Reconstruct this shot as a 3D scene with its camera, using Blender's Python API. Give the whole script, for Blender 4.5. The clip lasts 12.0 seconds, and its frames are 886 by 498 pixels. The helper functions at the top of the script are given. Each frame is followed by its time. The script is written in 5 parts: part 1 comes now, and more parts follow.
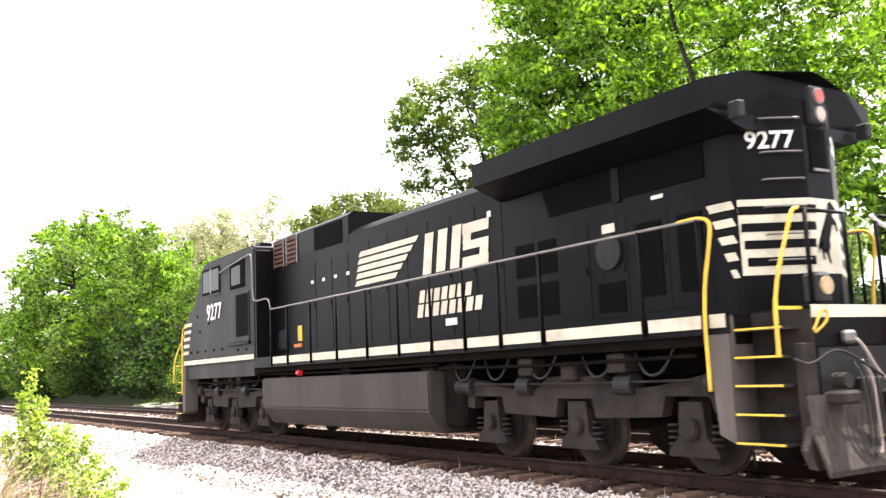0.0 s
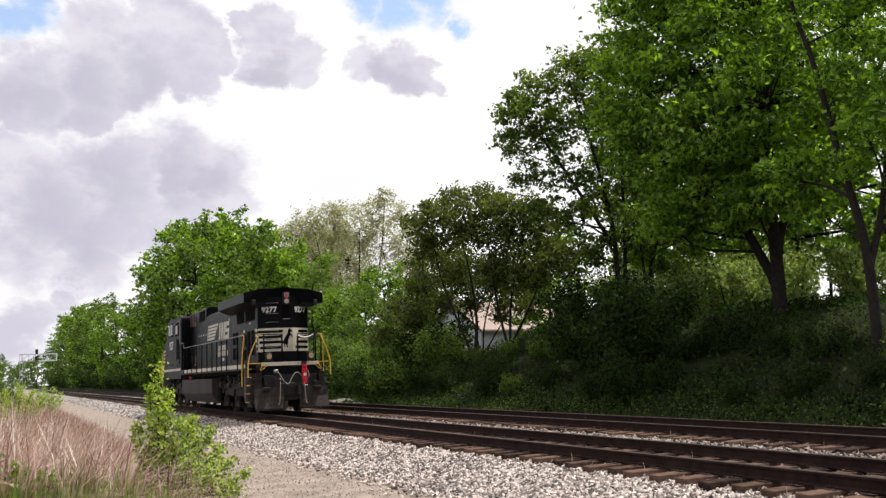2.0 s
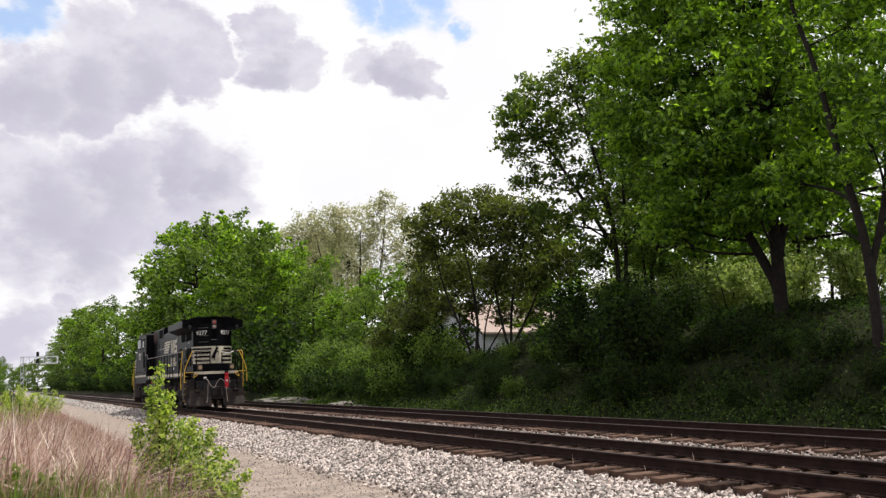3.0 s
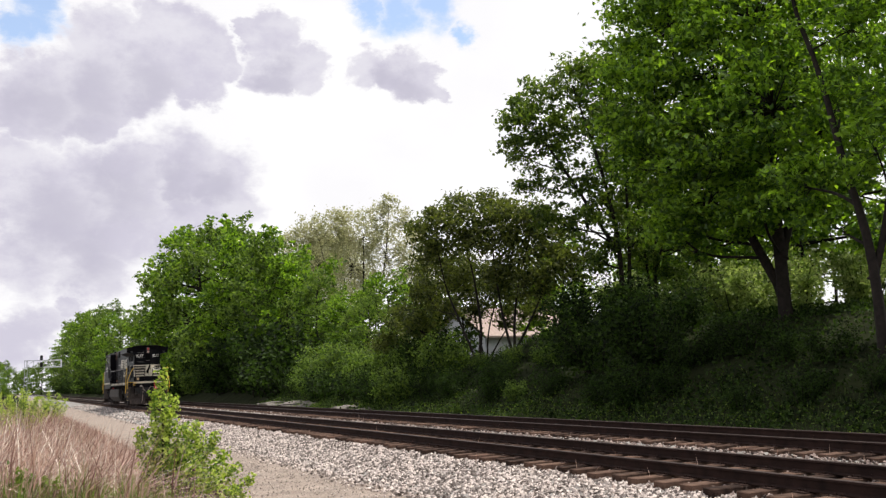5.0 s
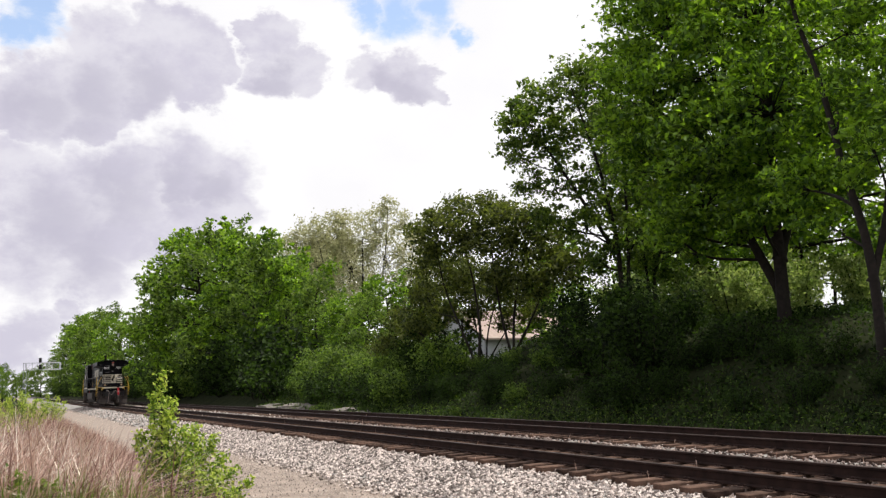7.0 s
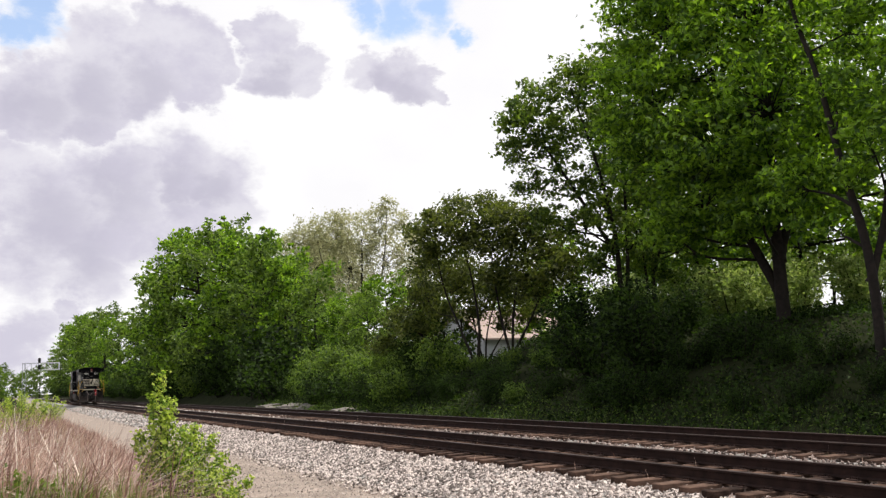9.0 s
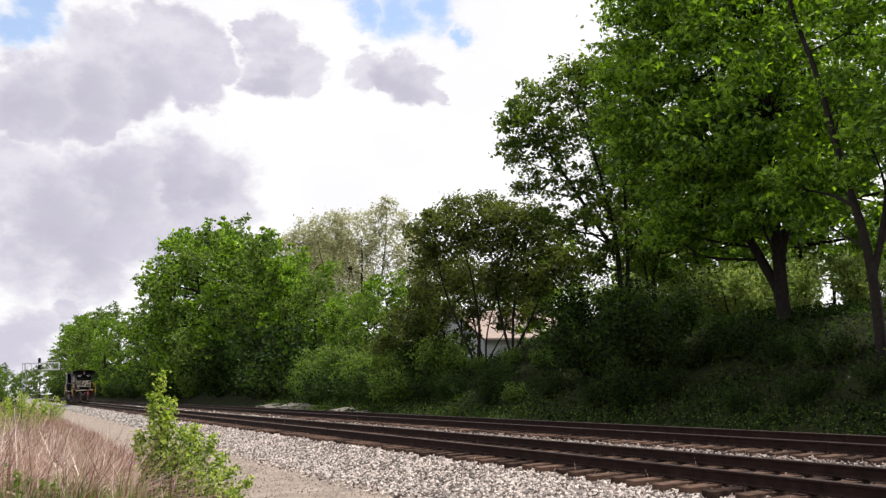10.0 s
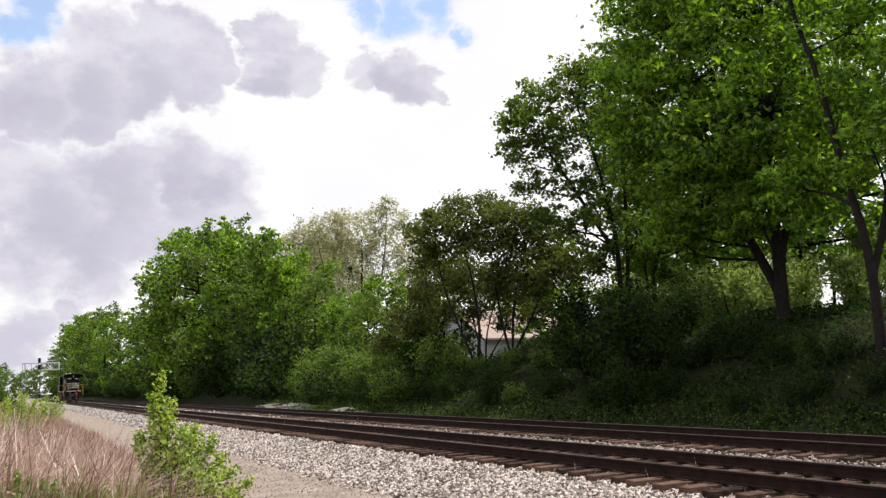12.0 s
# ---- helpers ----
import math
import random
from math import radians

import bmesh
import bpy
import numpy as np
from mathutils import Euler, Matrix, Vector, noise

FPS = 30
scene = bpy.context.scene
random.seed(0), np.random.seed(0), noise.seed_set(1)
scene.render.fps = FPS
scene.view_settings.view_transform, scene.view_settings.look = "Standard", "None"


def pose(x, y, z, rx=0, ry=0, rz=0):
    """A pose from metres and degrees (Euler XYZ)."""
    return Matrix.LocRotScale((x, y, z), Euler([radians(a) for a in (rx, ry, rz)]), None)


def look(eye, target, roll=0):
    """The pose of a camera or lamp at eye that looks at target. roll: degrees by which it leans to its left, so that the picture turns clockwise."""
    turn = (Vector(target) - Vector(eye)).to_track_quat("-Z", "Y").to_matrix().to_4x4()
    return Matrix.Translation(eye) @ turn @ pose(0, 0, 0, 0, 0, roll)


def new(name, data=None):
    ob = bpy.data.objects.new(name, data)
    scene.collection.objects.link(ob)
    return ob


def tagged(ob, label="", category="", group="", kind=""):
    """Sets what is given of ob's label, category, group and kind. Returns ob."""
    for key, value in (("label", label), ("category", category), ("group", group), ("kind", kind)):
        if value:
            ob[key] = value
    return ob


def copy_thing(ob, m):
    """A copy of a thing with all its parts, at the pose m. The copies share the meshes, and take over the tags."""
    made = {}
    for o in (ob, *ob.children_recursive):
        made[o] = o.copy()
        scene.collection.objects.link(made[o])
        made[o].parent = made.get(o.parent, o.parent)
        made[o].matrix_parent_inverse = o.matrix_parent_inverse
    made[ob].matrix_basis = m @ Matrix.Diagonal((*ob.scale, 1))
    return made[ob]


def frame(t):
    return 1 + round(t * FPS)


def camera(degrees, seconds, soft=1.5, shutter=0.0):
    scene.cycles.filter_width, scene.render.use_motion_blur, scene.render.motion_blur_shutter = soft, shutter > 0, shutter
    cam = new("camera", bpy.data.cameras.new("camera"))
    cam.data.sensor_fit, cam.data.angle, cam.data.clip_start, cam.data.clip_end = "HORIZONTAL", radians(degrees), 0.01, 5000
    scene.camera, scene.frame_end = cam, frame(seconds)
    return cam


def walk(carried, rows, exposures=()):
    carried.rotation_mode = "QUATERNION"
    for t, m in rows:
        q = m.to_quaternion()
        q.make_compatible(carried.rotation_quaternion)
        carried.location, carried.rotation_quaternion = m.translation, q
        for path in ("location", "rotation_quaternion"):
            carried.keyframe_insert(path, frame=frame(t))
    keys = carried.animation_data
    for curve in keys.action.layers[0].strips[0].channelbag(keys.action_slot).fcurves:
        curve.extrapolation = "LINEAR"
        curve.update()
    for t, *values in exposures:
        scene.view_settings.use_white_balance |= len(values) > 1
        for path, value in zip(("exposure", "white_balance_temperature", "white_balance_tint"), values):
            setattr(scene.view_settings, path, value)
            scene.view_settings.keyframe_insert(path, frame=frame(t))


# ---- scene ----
# ---- camera and its way ----
EYE = Vector((-9.41, 0.0, 1.36))
cam = camera(51.94, 12.0, 1.35, 0.1)


def aim(yaw, pitch, roll):
    a, b = radians(yaw), radians(pitch)
    ahead = Vector((-math.sin(a) * math.cos(b), math.cos(a) * math.cos(b), math.sin(b)))
    return look(EYE, EYE + ahead, roll)


TURNS = [
    (0, -32.50, 7.68, -2.45), (0.2, -29.85, 7.70, -2.42), (0.5, -26.90, 7.65, -2.36), (0.75, -25.62, 7.60, -2.34),
    (1, -25.20, 7.57, -2.32), (1.5, -25.31, 7.53, -2.25), (2, -25.57, 7.57, -2.30), (2.5, -25.71, 7.63, -2.34),
    (3, -25.52, 7.735, -2.30), (5, -25.32, 7.97, -2.29), (5.5, -25.36, 8.04, -2.30), (6, -25.36, 8.08, -2.29),
    (6.5, -25.36, 8.09, -2.30), (7, -25.38, 8.11, -2.32), (9, -25.43, 8.11, -2.34), (12, -25.43, 8.11, -2.34)]
walk(cam, [(t, aim(y, p, r)) for t, y, p, r in TURNS],
     exposures=[(0, 1.90), (0.2, 1.73), (0.5, 1.15), (0.8, 0.6), (1.1, 0.28), (1.6, 0.08), (3, 0.0), (12, 0.0)])

# ---- world and sun ----
SUN_EL, SUN_AZ = radians(69), radians(95)     # azimuth from +y towards +x
world = bpy.data.worlds.new("sky")
scene.world = world
world.use_nodes = True
wn, wl = world.node_tree.nodes, world.node_tree.links
wn.clear()


def wnode(kind, **values):
    n = wn.new(kind)
    for k, v in values.items():
        n.inputs[k].default_value = v
    return n


w_out = wn.new("ShaderNodeOutputWorld")
w_bg = wnode("ShaderNodeBackground", Strength=0.92)
w_sky = wn.new("ShaderNodeTexSky")
w_sky.sky_type = "NISHITA"
w_sky.sun_disc = False
w_sky.sun_elevation, w_sky.sun_rotation = SUN_EL, SUN_AZ
w_dim = wn.new("ShaderNodeVectorMath")
w_dim.operation = "SCALE"
w_dim.inputs["Scale"].default_value = 0.24
wl.new(w_sky.outputs[0], w_dim.inputs[0])
w_co = wn.new("ShaderNodeTexCoord")


def wlink(a, b):
    wl.new(a, b)
    return b.node


def wvec(op, a, b, out=0):
    n = wn.new("ShaderNodeVectorMath")
    n.operation = op
    for k, v in enumerate((a, b)):
        if isinstance(v, (tuple, Vector)):
            n.inputs[k].default_value = v
        else:
            wl.new(v, n.inputs[k])
    return n.outputs[out]


def wmath(op, a, b, clamp=False):
    n = wn.new("ShaderNodeMath")
    n.operation, n.use_clamp = op, clamp
    for k, v in enumerate((a, b)):
        if isinstance(v, (int, float)):
            n.inputs[k].default_value = v
        else:
            wl.new(v, n.inputs[k])
    return n.outputs[0]


def wramp(x, lo, hi, to0=0.0, to1=1.0):
    n = wn.new("ShaderNodeMapRange")
    n.interpolation_type = "SMOOTHSTEP"
    wl.new(x, n.inputs[0])
    for k, v in zip((1, 2, 3, 4), (lo, hi, to0, to1)):
        n.inputs[k].default_value = v
    return n.outputs[0]


def wnoise(scale, detail, rough, offset):
    m = wn.new("ShaderNodeMapping")
    m.inputs["Location"].default_value = offset
    m.inputs["Scale"].default_value = (1, 1, 1.5)
    wl.new(w_co.outputs["Generated"], m.inputs[0])
    n = wnode("ShaderNodeTexNoise", Scale=scale, Detail=detail, Roughness=rough)
    wl.new(m.outputs[0], n.inputs["Vector"])
    return n


# heaps of cloud: a direction and a radius each, with billowed edges
w_bill = wnoise(13.0, 9.0, 0.62, (0.4, 0.2, 0.7))
w_puff = wnoise(34.0, 6.0, 0.6, (1.4, 0.6, 0.1))


def wpush(n, amount):
    v = wvec("SCALE", wvec("SUBTRACT", n.outputs["Color"], (0.5, 0.5, 0.5)), (0, 0, 0))
    v.node.inputs["Scale"].default_value = amount
    return v


w_dir = wvec("ADD", wvec("ADD", wvec("NORMALIZE", w_co.outputs["Generated"], (0, 0, 0)), wpush(w_bill, 0.085)), wpush(w_puff, 0.03))


def heaps(items, soft):
    total = None
    for x, y, z, r in items:
        d = wvec("DISTANCE", w_dir, (x, y, z), 1)
        k = wramp(d, r * (1 + soft), r * (1 - soft))
        total = k if total is None else wmath("MAXIMUM", total, k)
    return total


GREY_HEAPS = [(0.068, 0.936, 0.346, 0.042), (0.101, 0.941, 0.322, 0.052), (0.15, 0.926, 0.346, 0.045), (0.168, 0.934, 0.315, 0.033), (0.116, 0.926, 0.36, 0.03), (0.038, 0.954, 0.296,
              0.045), (0.003, 0.956, 0.293, 0.045), (0.076, 0.956, 0.282, 0.033), (0.014, 0.964, 0.264, 0.03), (0.184, 0.923, 0.337, 0.024), (0.238, 0.902, 0.361, 0.027), (0.235,
              0.912, 0.336, 0.03), (0.269, 0.905, 0.329, 0.024), (0.21, 0.906, 0.368, 0.015), (0.332, 0.884, 0.328, 0.025), (0.367, 0.873, 0.322, 0.03), (0.395, 0.863, 0.316, 0.024),
              (0.407, 0.86, 0.307, 0.015)]
LOW_HEAPS = [(0.155, 0.961, 0.229, 0.039), (0.196, 0.956, 0.218, 0.036), (0.111, 0.969, 0.222, 0.036), (0.057, 0.976, 0.209, 0.042), (0.01, 0.982, 0.19, 0.048), (0.048, 0.986, 0.158,
             0.052), (0.107, 0.98, 0.17, 0.048), (0.163, 0.973, 0.165, 0.042), (0.202, 0.961, 0.186, 0.03), (0.001, 0.991, 0.134, 0.036), (0.075, 0.989, 0.124, 0.033), (-0.011, 0.974,
             0.227, 0.024), (0.018, 0.998, 0.067, 0.03), (-0.001, 0.999, 0.04, 0.03), (0.049, 0.995, 0.089, 0.018)]
DARK_BASES = [(0.06, 0.955, 0.292, 0.03), (0.013, 0.959, 0.283, 0.027), (0.118, 0.943, 0.312, 0.03), (0.241, 0.913, 0.328, 0.018), (0.379, 0.872, 0.31, 0.018), (0.156, 0.965, 0.212,
              0.024), (0.09, 0.976, 0.199, 0.033), (0.032, 0.985, 0.169, 0.036), (0.19, 0.96, 0.206, 0.018), (0.064, 0.987, 0.147, 0.03), (0.356, 0.879, 0.317, 0.015)]
BLUE_GAPS = [(0.325, 0.859, 0.397, 0.018), (0.359, 0.848, 0.391, 0.025), (0.398, 0.832, 0.387, 0.025), (0.003, 0.93, 0.367, 0.023), (-0.009, 0.935, 0.353, 0.017), (0.429, 0.83, 0.356,
             0.013), (0.01, 0.926, 0.378, 0.018)]
w_far = wramp(wvec("DOT_PRODUCT", w_co.outputs["Generated"], (0.43, 0.87, 0.22), 1), 0.84, 0.66)
w_wide = wnoise(3.1, 8.0, 0.52, (0.0, 0.0, 0.0))
w_mass = wnoise(4.3, 7.0, 0.5, (3.4, 1.2, 0.3))
w_near = wmath("MAXIMUM", heaps(GREY_HEAPS, 0.22), heaps(LOW_HEAPS, 0.40))
w_grey = wmath("MAXIMUM", w_near, wmath("MULTIPLY", w_far, wramp(w_mass.outputs[0], 0.46, 0.60)))
w_blue = wmath("MAXIMUM", heaps(BLUE_GAPS, 0.6), wmath("MULTIPLY", w_far, wramp(w_wide.outputs[0], 0.44, 0.34)))
w_fine = wramp(w_bill.outputs[0], 0.35, 0.62, 0.62, 1.0)
w_veil = wramp(w_mass.outputs[0], 0.42, 0.68, 0.0, 0.16)
w_white = wn.new("ShaderNodeMix")
w_white.data_type = "RGBA"
wl.new(wmath("MAXIMUM", wmath("MULTIPLY", w_grey, w_fine), w_veil), w_white.inputs["Factor"])
w_white.inputs["A"].default_value = (1.12, 1.11, 1.12, 1)
w_white.inputs["B"].default_value = (0.72, 0.69, 0.81, 1)
w_deep = wn.new("ShaderNodeMix")
w_deep.data_type = "RGBA"
wl.new(wmath("MULTIPLY", wmath("MULTIPLY", heaps(DARK_BASES, 0.75), w_grey), 0.75), w_deep.inputs["Factor"])
wl.new(w_white.outputs["Result"], w_deep.inputs["A"])
w_deep.inputs["B"].default_value = (0.60, 0.575, 0.69, 1)
w_mix = wn.new("ShaderNodeMix")
w_mix.data_type = "RGBA"
wl.new(wmath("MULTIPLY", w_blue, 0.85), w_mix.inputs["Factor"])
wl.new(w_deep.outputs["Result"], w_mix.inputs["A"])
wl.new(w_dim.outputs[0], w_mix.inputs["B"])
wl.new(w_mix.outputs["Result"], w_bg.inputs[0])
wl.new(w_bg.outputs[0], w_out.inputs[0])

sun = new("sun", bpy.data.lights.new("sun", "SUN"))
sun.data.energy, sun.data.angle, sun.data.color = 4.8, radians(0.6), (1.0, 0.95, 0.87)
s_dir = Vector((math.sin(SUN_AZ) * math.cos(SUN_EL), math.cos(SUN_AZ) * math.cos(SUN_EL), math.sin(SUN_EL)))
sun.matrix_world = look(s_dir * 60, (0, 0, 0))


# ---- materials ----
def material(name, base, rough=0.8, metal=0.0, dark=None, scale=6.0, bump=0.0, bump_scale=40.0, island=0.0, streak=False,
             thin=None, spec=0.3, obj_random=0.0):
    """A surface of two tones mixed by noise at two scales, with relief; thin: colour that shines through (leaves)."""
    m = bpy.data.materials.new(name)
    m.use_nodes = True
    n, l = m.node_tree.nodes, m.node_tree.links
    p = n["Principled BSDF"]
    p.inputs["Roughness"].default_value, p.inputs["Metallic"].default_value = rough, metal
    p.inputs["Specular IOR Level"].default_value = spec
    co = n.new("ShaderNodeTexCoord")
    mp = n.new("ShaderNodeMapping")
    mp.inputs["Scale"].default_value = (1, 1, 0.12) if streak else (1, 1, 1)
    l.new(co.outputs["Object"], mp.inputs[0])
    a = n.new("ShaderNodeTexNoise")
    a.inputs["Scale"].default_value, a.inputs["Detail"].default_value = scale, 5
    b = n.new("ShaderNodeTexNoise")
    b.inputs["Scale"].default_value, b.inputs["Detail"].default_value = scale * 9, 3
    l.new(mp.outputs[0], a.inputs["Vector"])
    l.new(mp.outputs[0], b.inputs["Vector"])
    add = n.new("ShaderNodeMath")
    add.operation = "MULTIPLY_ADD"
    add.inputs[1].default_value = 0.45
    l.new(b.outputs[0], add.inputs[0])
    l.new(a.outputs[0], add.inputs[2])
    last = add.outputs[0]
    if island or obj_random:
        src = n.new("ShaderNodeObjectInfo" if obj_random else "ShaderNodeNewGeometry")
        k = n.new("ShaderNodeMath")
        k.operation = "MULTIPLY_ADD"
        k.inputs[1].default_value = obj_random or island
        l.new(src.outputs["Random" if obj_random else "Random Per Island"], k.inputs[0])
        sub = n.new("ShaderNodeMath")
        sub.operation = "SUBTRACT"
        sub.inputs[1].default_value = (obj_random or island) / 2
        l.new(last, sub.inputs[0])
        l.new(sub.outputs[0], k.inputs[2])
        last = k.outputs[0]
    ramp = n.new("ShaderNodeValToRGB")
    ramp.color_ramp.elements[0].position, ramp.color_ramp.elements[1].position = 0.45, 1.0
    d = dark or tuple(c * 0.6 for c in base)
    ramp.color_ramp.elements[0].color, ramp.color_ramp.elements[1].color = (*d, 1), (*base, 1)
    l.new(last, ramp.inputs[0])
    l.new(ramp.outputs[0], p.inputs["Base Color"])
    if bump:
        t = n.new("ShaderNodeTexNoise")
        t.inputs["Scale"].default_value, t.inputs["Detail"].default_value = bump_scale, 4
        l.new(co.outputs["Object"], t.inputs["Vector"])
        u = n.new("ShaderNodeBump")
        u.inputs["Strength"].default_value, u.inputs["Distance"].default_value = bump, 0.02
        l.new(t.outputs[0], u.inputs["Height"])
        l.new(u.outputs[0], p.inputs["Normal"])
    if thin:
        tr = n.new("ShaderNodeBsdfTranslucent")
        mul = n.new("ShaderNodeMix")
        mul.data_type, mul.blend_type = "RGBA", "MULTIPLY"
        mul.inputs["Factor"].default_value = 1.0
        l.new(ramp.outputs[0], mul.inputs["A"])
        mul.inputs["B"].default_value = (*thin, 1)
        l.new(mul.outputs["Result"], tr.inputs[0])
        mix = n.new("ShaderNodeMixShader")
        mix.inputs[0].default_value = 0.42
        l.new(p.outputs[0], mix.inputs[1])
        l.new(tr.outputs[0], mix.inputs[2])
        l.new(mix.outputs[0], n["Material Output"].inputs[0])
    return m


M_DIRT = material("dirt", (0.35, 0.285, 0.24), 0.95, dark=(0.16, 0.128, 0.105), scale=1.7, bump=0.9, bump_scale=30)
M_BALLAST = material("ballast_bed", (0.34, 0.32, 0.30), 0.95, dark=(0.12, 0.11, 0.10), scale=7, bump=1.0, bump_scale=22)
M_STONE = material("crushed_stone", (0.64, 0.555, 0.505), 0.9, dark=(0.13, 0.108, 0.096), scale=0.9, island=1.25)
M_STONE_RUST = material("rusty_stone", (0.36, 0.28, 0.245), 0.9, dark=(0.045, 0.032, 0.027), scale=0.9, island=1.2)
M_PEBBLE = material("pebble", (0.50, 0.44, 0.39), 0.9, dark=(0.22, 0.185, 0.16), scale=0.9, island=0.9)
# near-black green soil: the shade of the wood is in its colour
M_SOIL = material("shade_toned_soil", (0.030, 0.036, 0.014), 0.95, dark=(0.010, 0.013, 0.006), scale=0.7, bump=0.9, bump_scale=9, spec=0.05)
M_RAIL_TOP = material("rail_head_steel", (0.07, 0.05, 0.044), 0.55, 0.3, dark=(0.03, 0.021, 0.019), scale=3, spec=0.2)
M_RAIL = material("rail_rust", (0.038, 0.021, 0.017), 0.85, 0.0, dark=(0.013, 0.008, 0.007), scale=5, bump=0.2, spec=0.1)
M_TIE = material("creosoted_tie", (0.135, 0.084, 0.062), 0.92, dark=(0.024, 0.015, 0.012), scale=7, bump=0.8, bump_scale=30, obj_random=0.5, spec=0.1)
M_BARK = material("bark", (0.030, 0.023, 0.019), 0.95, dark=(0.009, 0.007, 0.006), scale=6, bump=0.8, bump_scale=14)
M_LEAF = material("maple_leaf", (0.16, 0.265, 0.032), 0.5, dark=(0.034, 0.072, 0.010), scale=0.35, island=1.15, thin=(2.9, 2.9, 0.8))
# bank leaves: the shade of the trees above is put into this dark colour
M_LEAF_BANK = material("shade_toned_shrub_leaf", (0.046, 0.080, 0.017), 0.6, dark=(0.007, 0.014, 0.004), scale=0.25, island=0.9, thin=(1.3, 1.5, 0.6), spec=0.15)
# spring green of the trees; on bank shrubs it paints the sunlit ones
M_LEAF_LIGHT = material("sunlit_spring_leaf", (0.165, 0.235, 0.045), 0.5, dark=(0.036, 0.066, 0.014), scale=0.3, island=0.9, thin=(1.8, 2.0, 0.8))
# paler leaf with the sun patch under the maples painted into its colour
M_LEAF_SUNLIT = material("sun_toned_leaf", (0.34, 0.40, 0.15), 0.5, dark=(0.13, 0.19, 0.05), scale=0.5, island=0.9, thin=(1.5, 1.6, 0.9))
M_LEAF_PALE = material("pale_bud_leaf", (0.62, 0.60, 0.40), 0.6, dark=(0.34, 0.35, 0.19), scale=0.4, island=0.8, thin=(1.1, 1.1, 0.9))
M_LEAF_OLIVE = material("olive_leaf", (0.115, 0.165, 0.032), 0.5, dark=(0.03, 0.055, 0.012), scale=0.4, island=1.0, thin=(2.3, 2.4, 0.8))
M_LEAF_BROWN = material("bronze_leaf", (0.115, 0.13, 0.034), 0.5, dark=(0.03, 0.042, 0.012), scale=0.4, island=1.0, thin=(1.9, 2.1, 0.8))
M_LEAF_BRIGHT = material("young_shoot_leaf", (0.52, 0.60, 0.13), 0.5, dark=(0.13, 0.22, 0.03), scale=2.0, island=1.1, thin=(1.3, 1.4, 0.6))
M_GRASS_DRY = material("dry_grass", (0.60, 0.43, 0.36), 0.8, dark=(0.19, 0.105, 0.085), scale=1.6, island=1.3, thin=(0.9, 0.8, 0.7))
M_STALK = material("bleached_stalk", (0.82, 0.73, 0.62), 0.7, dark=(0.55, 0.45, 0.36), scale=2.0, island=0.8)
M_GRASS_OLIVE = material("olive_grass", (0.40, 0.37, 0.15), 0.7, dark=(0.15, 0.14, 0.05), scale=1.0, island=1.0, thin=(1.2, 1.2, 0.7))
M_DEAD = material("dead_stems", (0.20, 0.125, 0.10), 0.9, dark=(0.06, 0.038, 0.03), scale=2.0, island=0.9)
# darker version of the green grass, with the trees' shade painted in
M_GRASS_SHADE = material("shade_toned_grass_blade", (0.075, 0.115, 0.028), 0.6, dark=(0.022, 0.036, 0.010), scale=0.5, island=0.9, thin=(1.3, 1.4, 0.7))
M_GRASS = material("green_grass", (0.20, 0.27, 0.055), 0.6, dark=(0.07, 0.11, 0.02), scale=1.0, island=0.9, thin=(1.6, 1.8, 0.8))


# ---- mesh tools ----
def mesh_np(name, verts, faces, mats, smooth=False):
    me = bpy.data.meshes.new(name)
    me.from_pydata(np.asarray(verts, float).tolist(), [], faces.tolist() if isinstance(faces, np.ndarray) else faces)
    for m in mats if isinstance(mats, (list, tuple)) else [mats]:
        me.materials.append(m)
    if smooth:
        me.shade_smooth()
    return me


def part(name, bm, mat, parent=None, label="", smooth=False):
    me = bpy.data.meshes.new(name)
    bm.to_mesh(me)
    bm.free()
    for m in mat if isinstance(mat, (list, tuple)) else [mat]:
        me.materials.append(m)
    if smooth:
        me.shade_smooth()
    ob = new(name, me)
    ob.parent = parent
    return tagged(ob, label)


def part_np(name, verts, faces, mat, parent=None, label="", kind="", smooth=False):
    ob = new(name, mesh_np(name, verts, faces, mat, smooth))
    ob.parent = parent
    return tagged(ob, label, kind=kind)


def thing(name, label, category, group="", kind="", at=None):
    ob = new(name)
    ob.empty_display_size = 0.2
    if at:
        ob.matrix_basis = at
    return tagged(ob, label, category, group, kind)


def box(bm, x0, x1, y0, y1, z0, z1, bevel=0.0):
    vs = [bm.verts.new((x, y, z)) for z in (z0, z1) for y in (y0, y1) for x in (x0, x1)]
    fs = [bm.faces.new([vs[i] for i in q]) for q in ((0, 2, 3, 1), (4, 5, 7, 6), (0, 1, 5, 4), (2, 6, 7, 3), (0, 4, 6, 2), (1, 3, 7, 5))]
    if bevel:
        es = list({e for f in fs for e in f.edges})
        bmesh.ops.bevel(bm, geom=es, offset=bevel, segments=1, affect="EDGES", clamp_overlap=True)
    return bm


def boxes(*specs, bevel=0.0):
    bm = bmesh.new()
    for s in specs:
        box(bm, *s, bevel=bevel)
    return bm


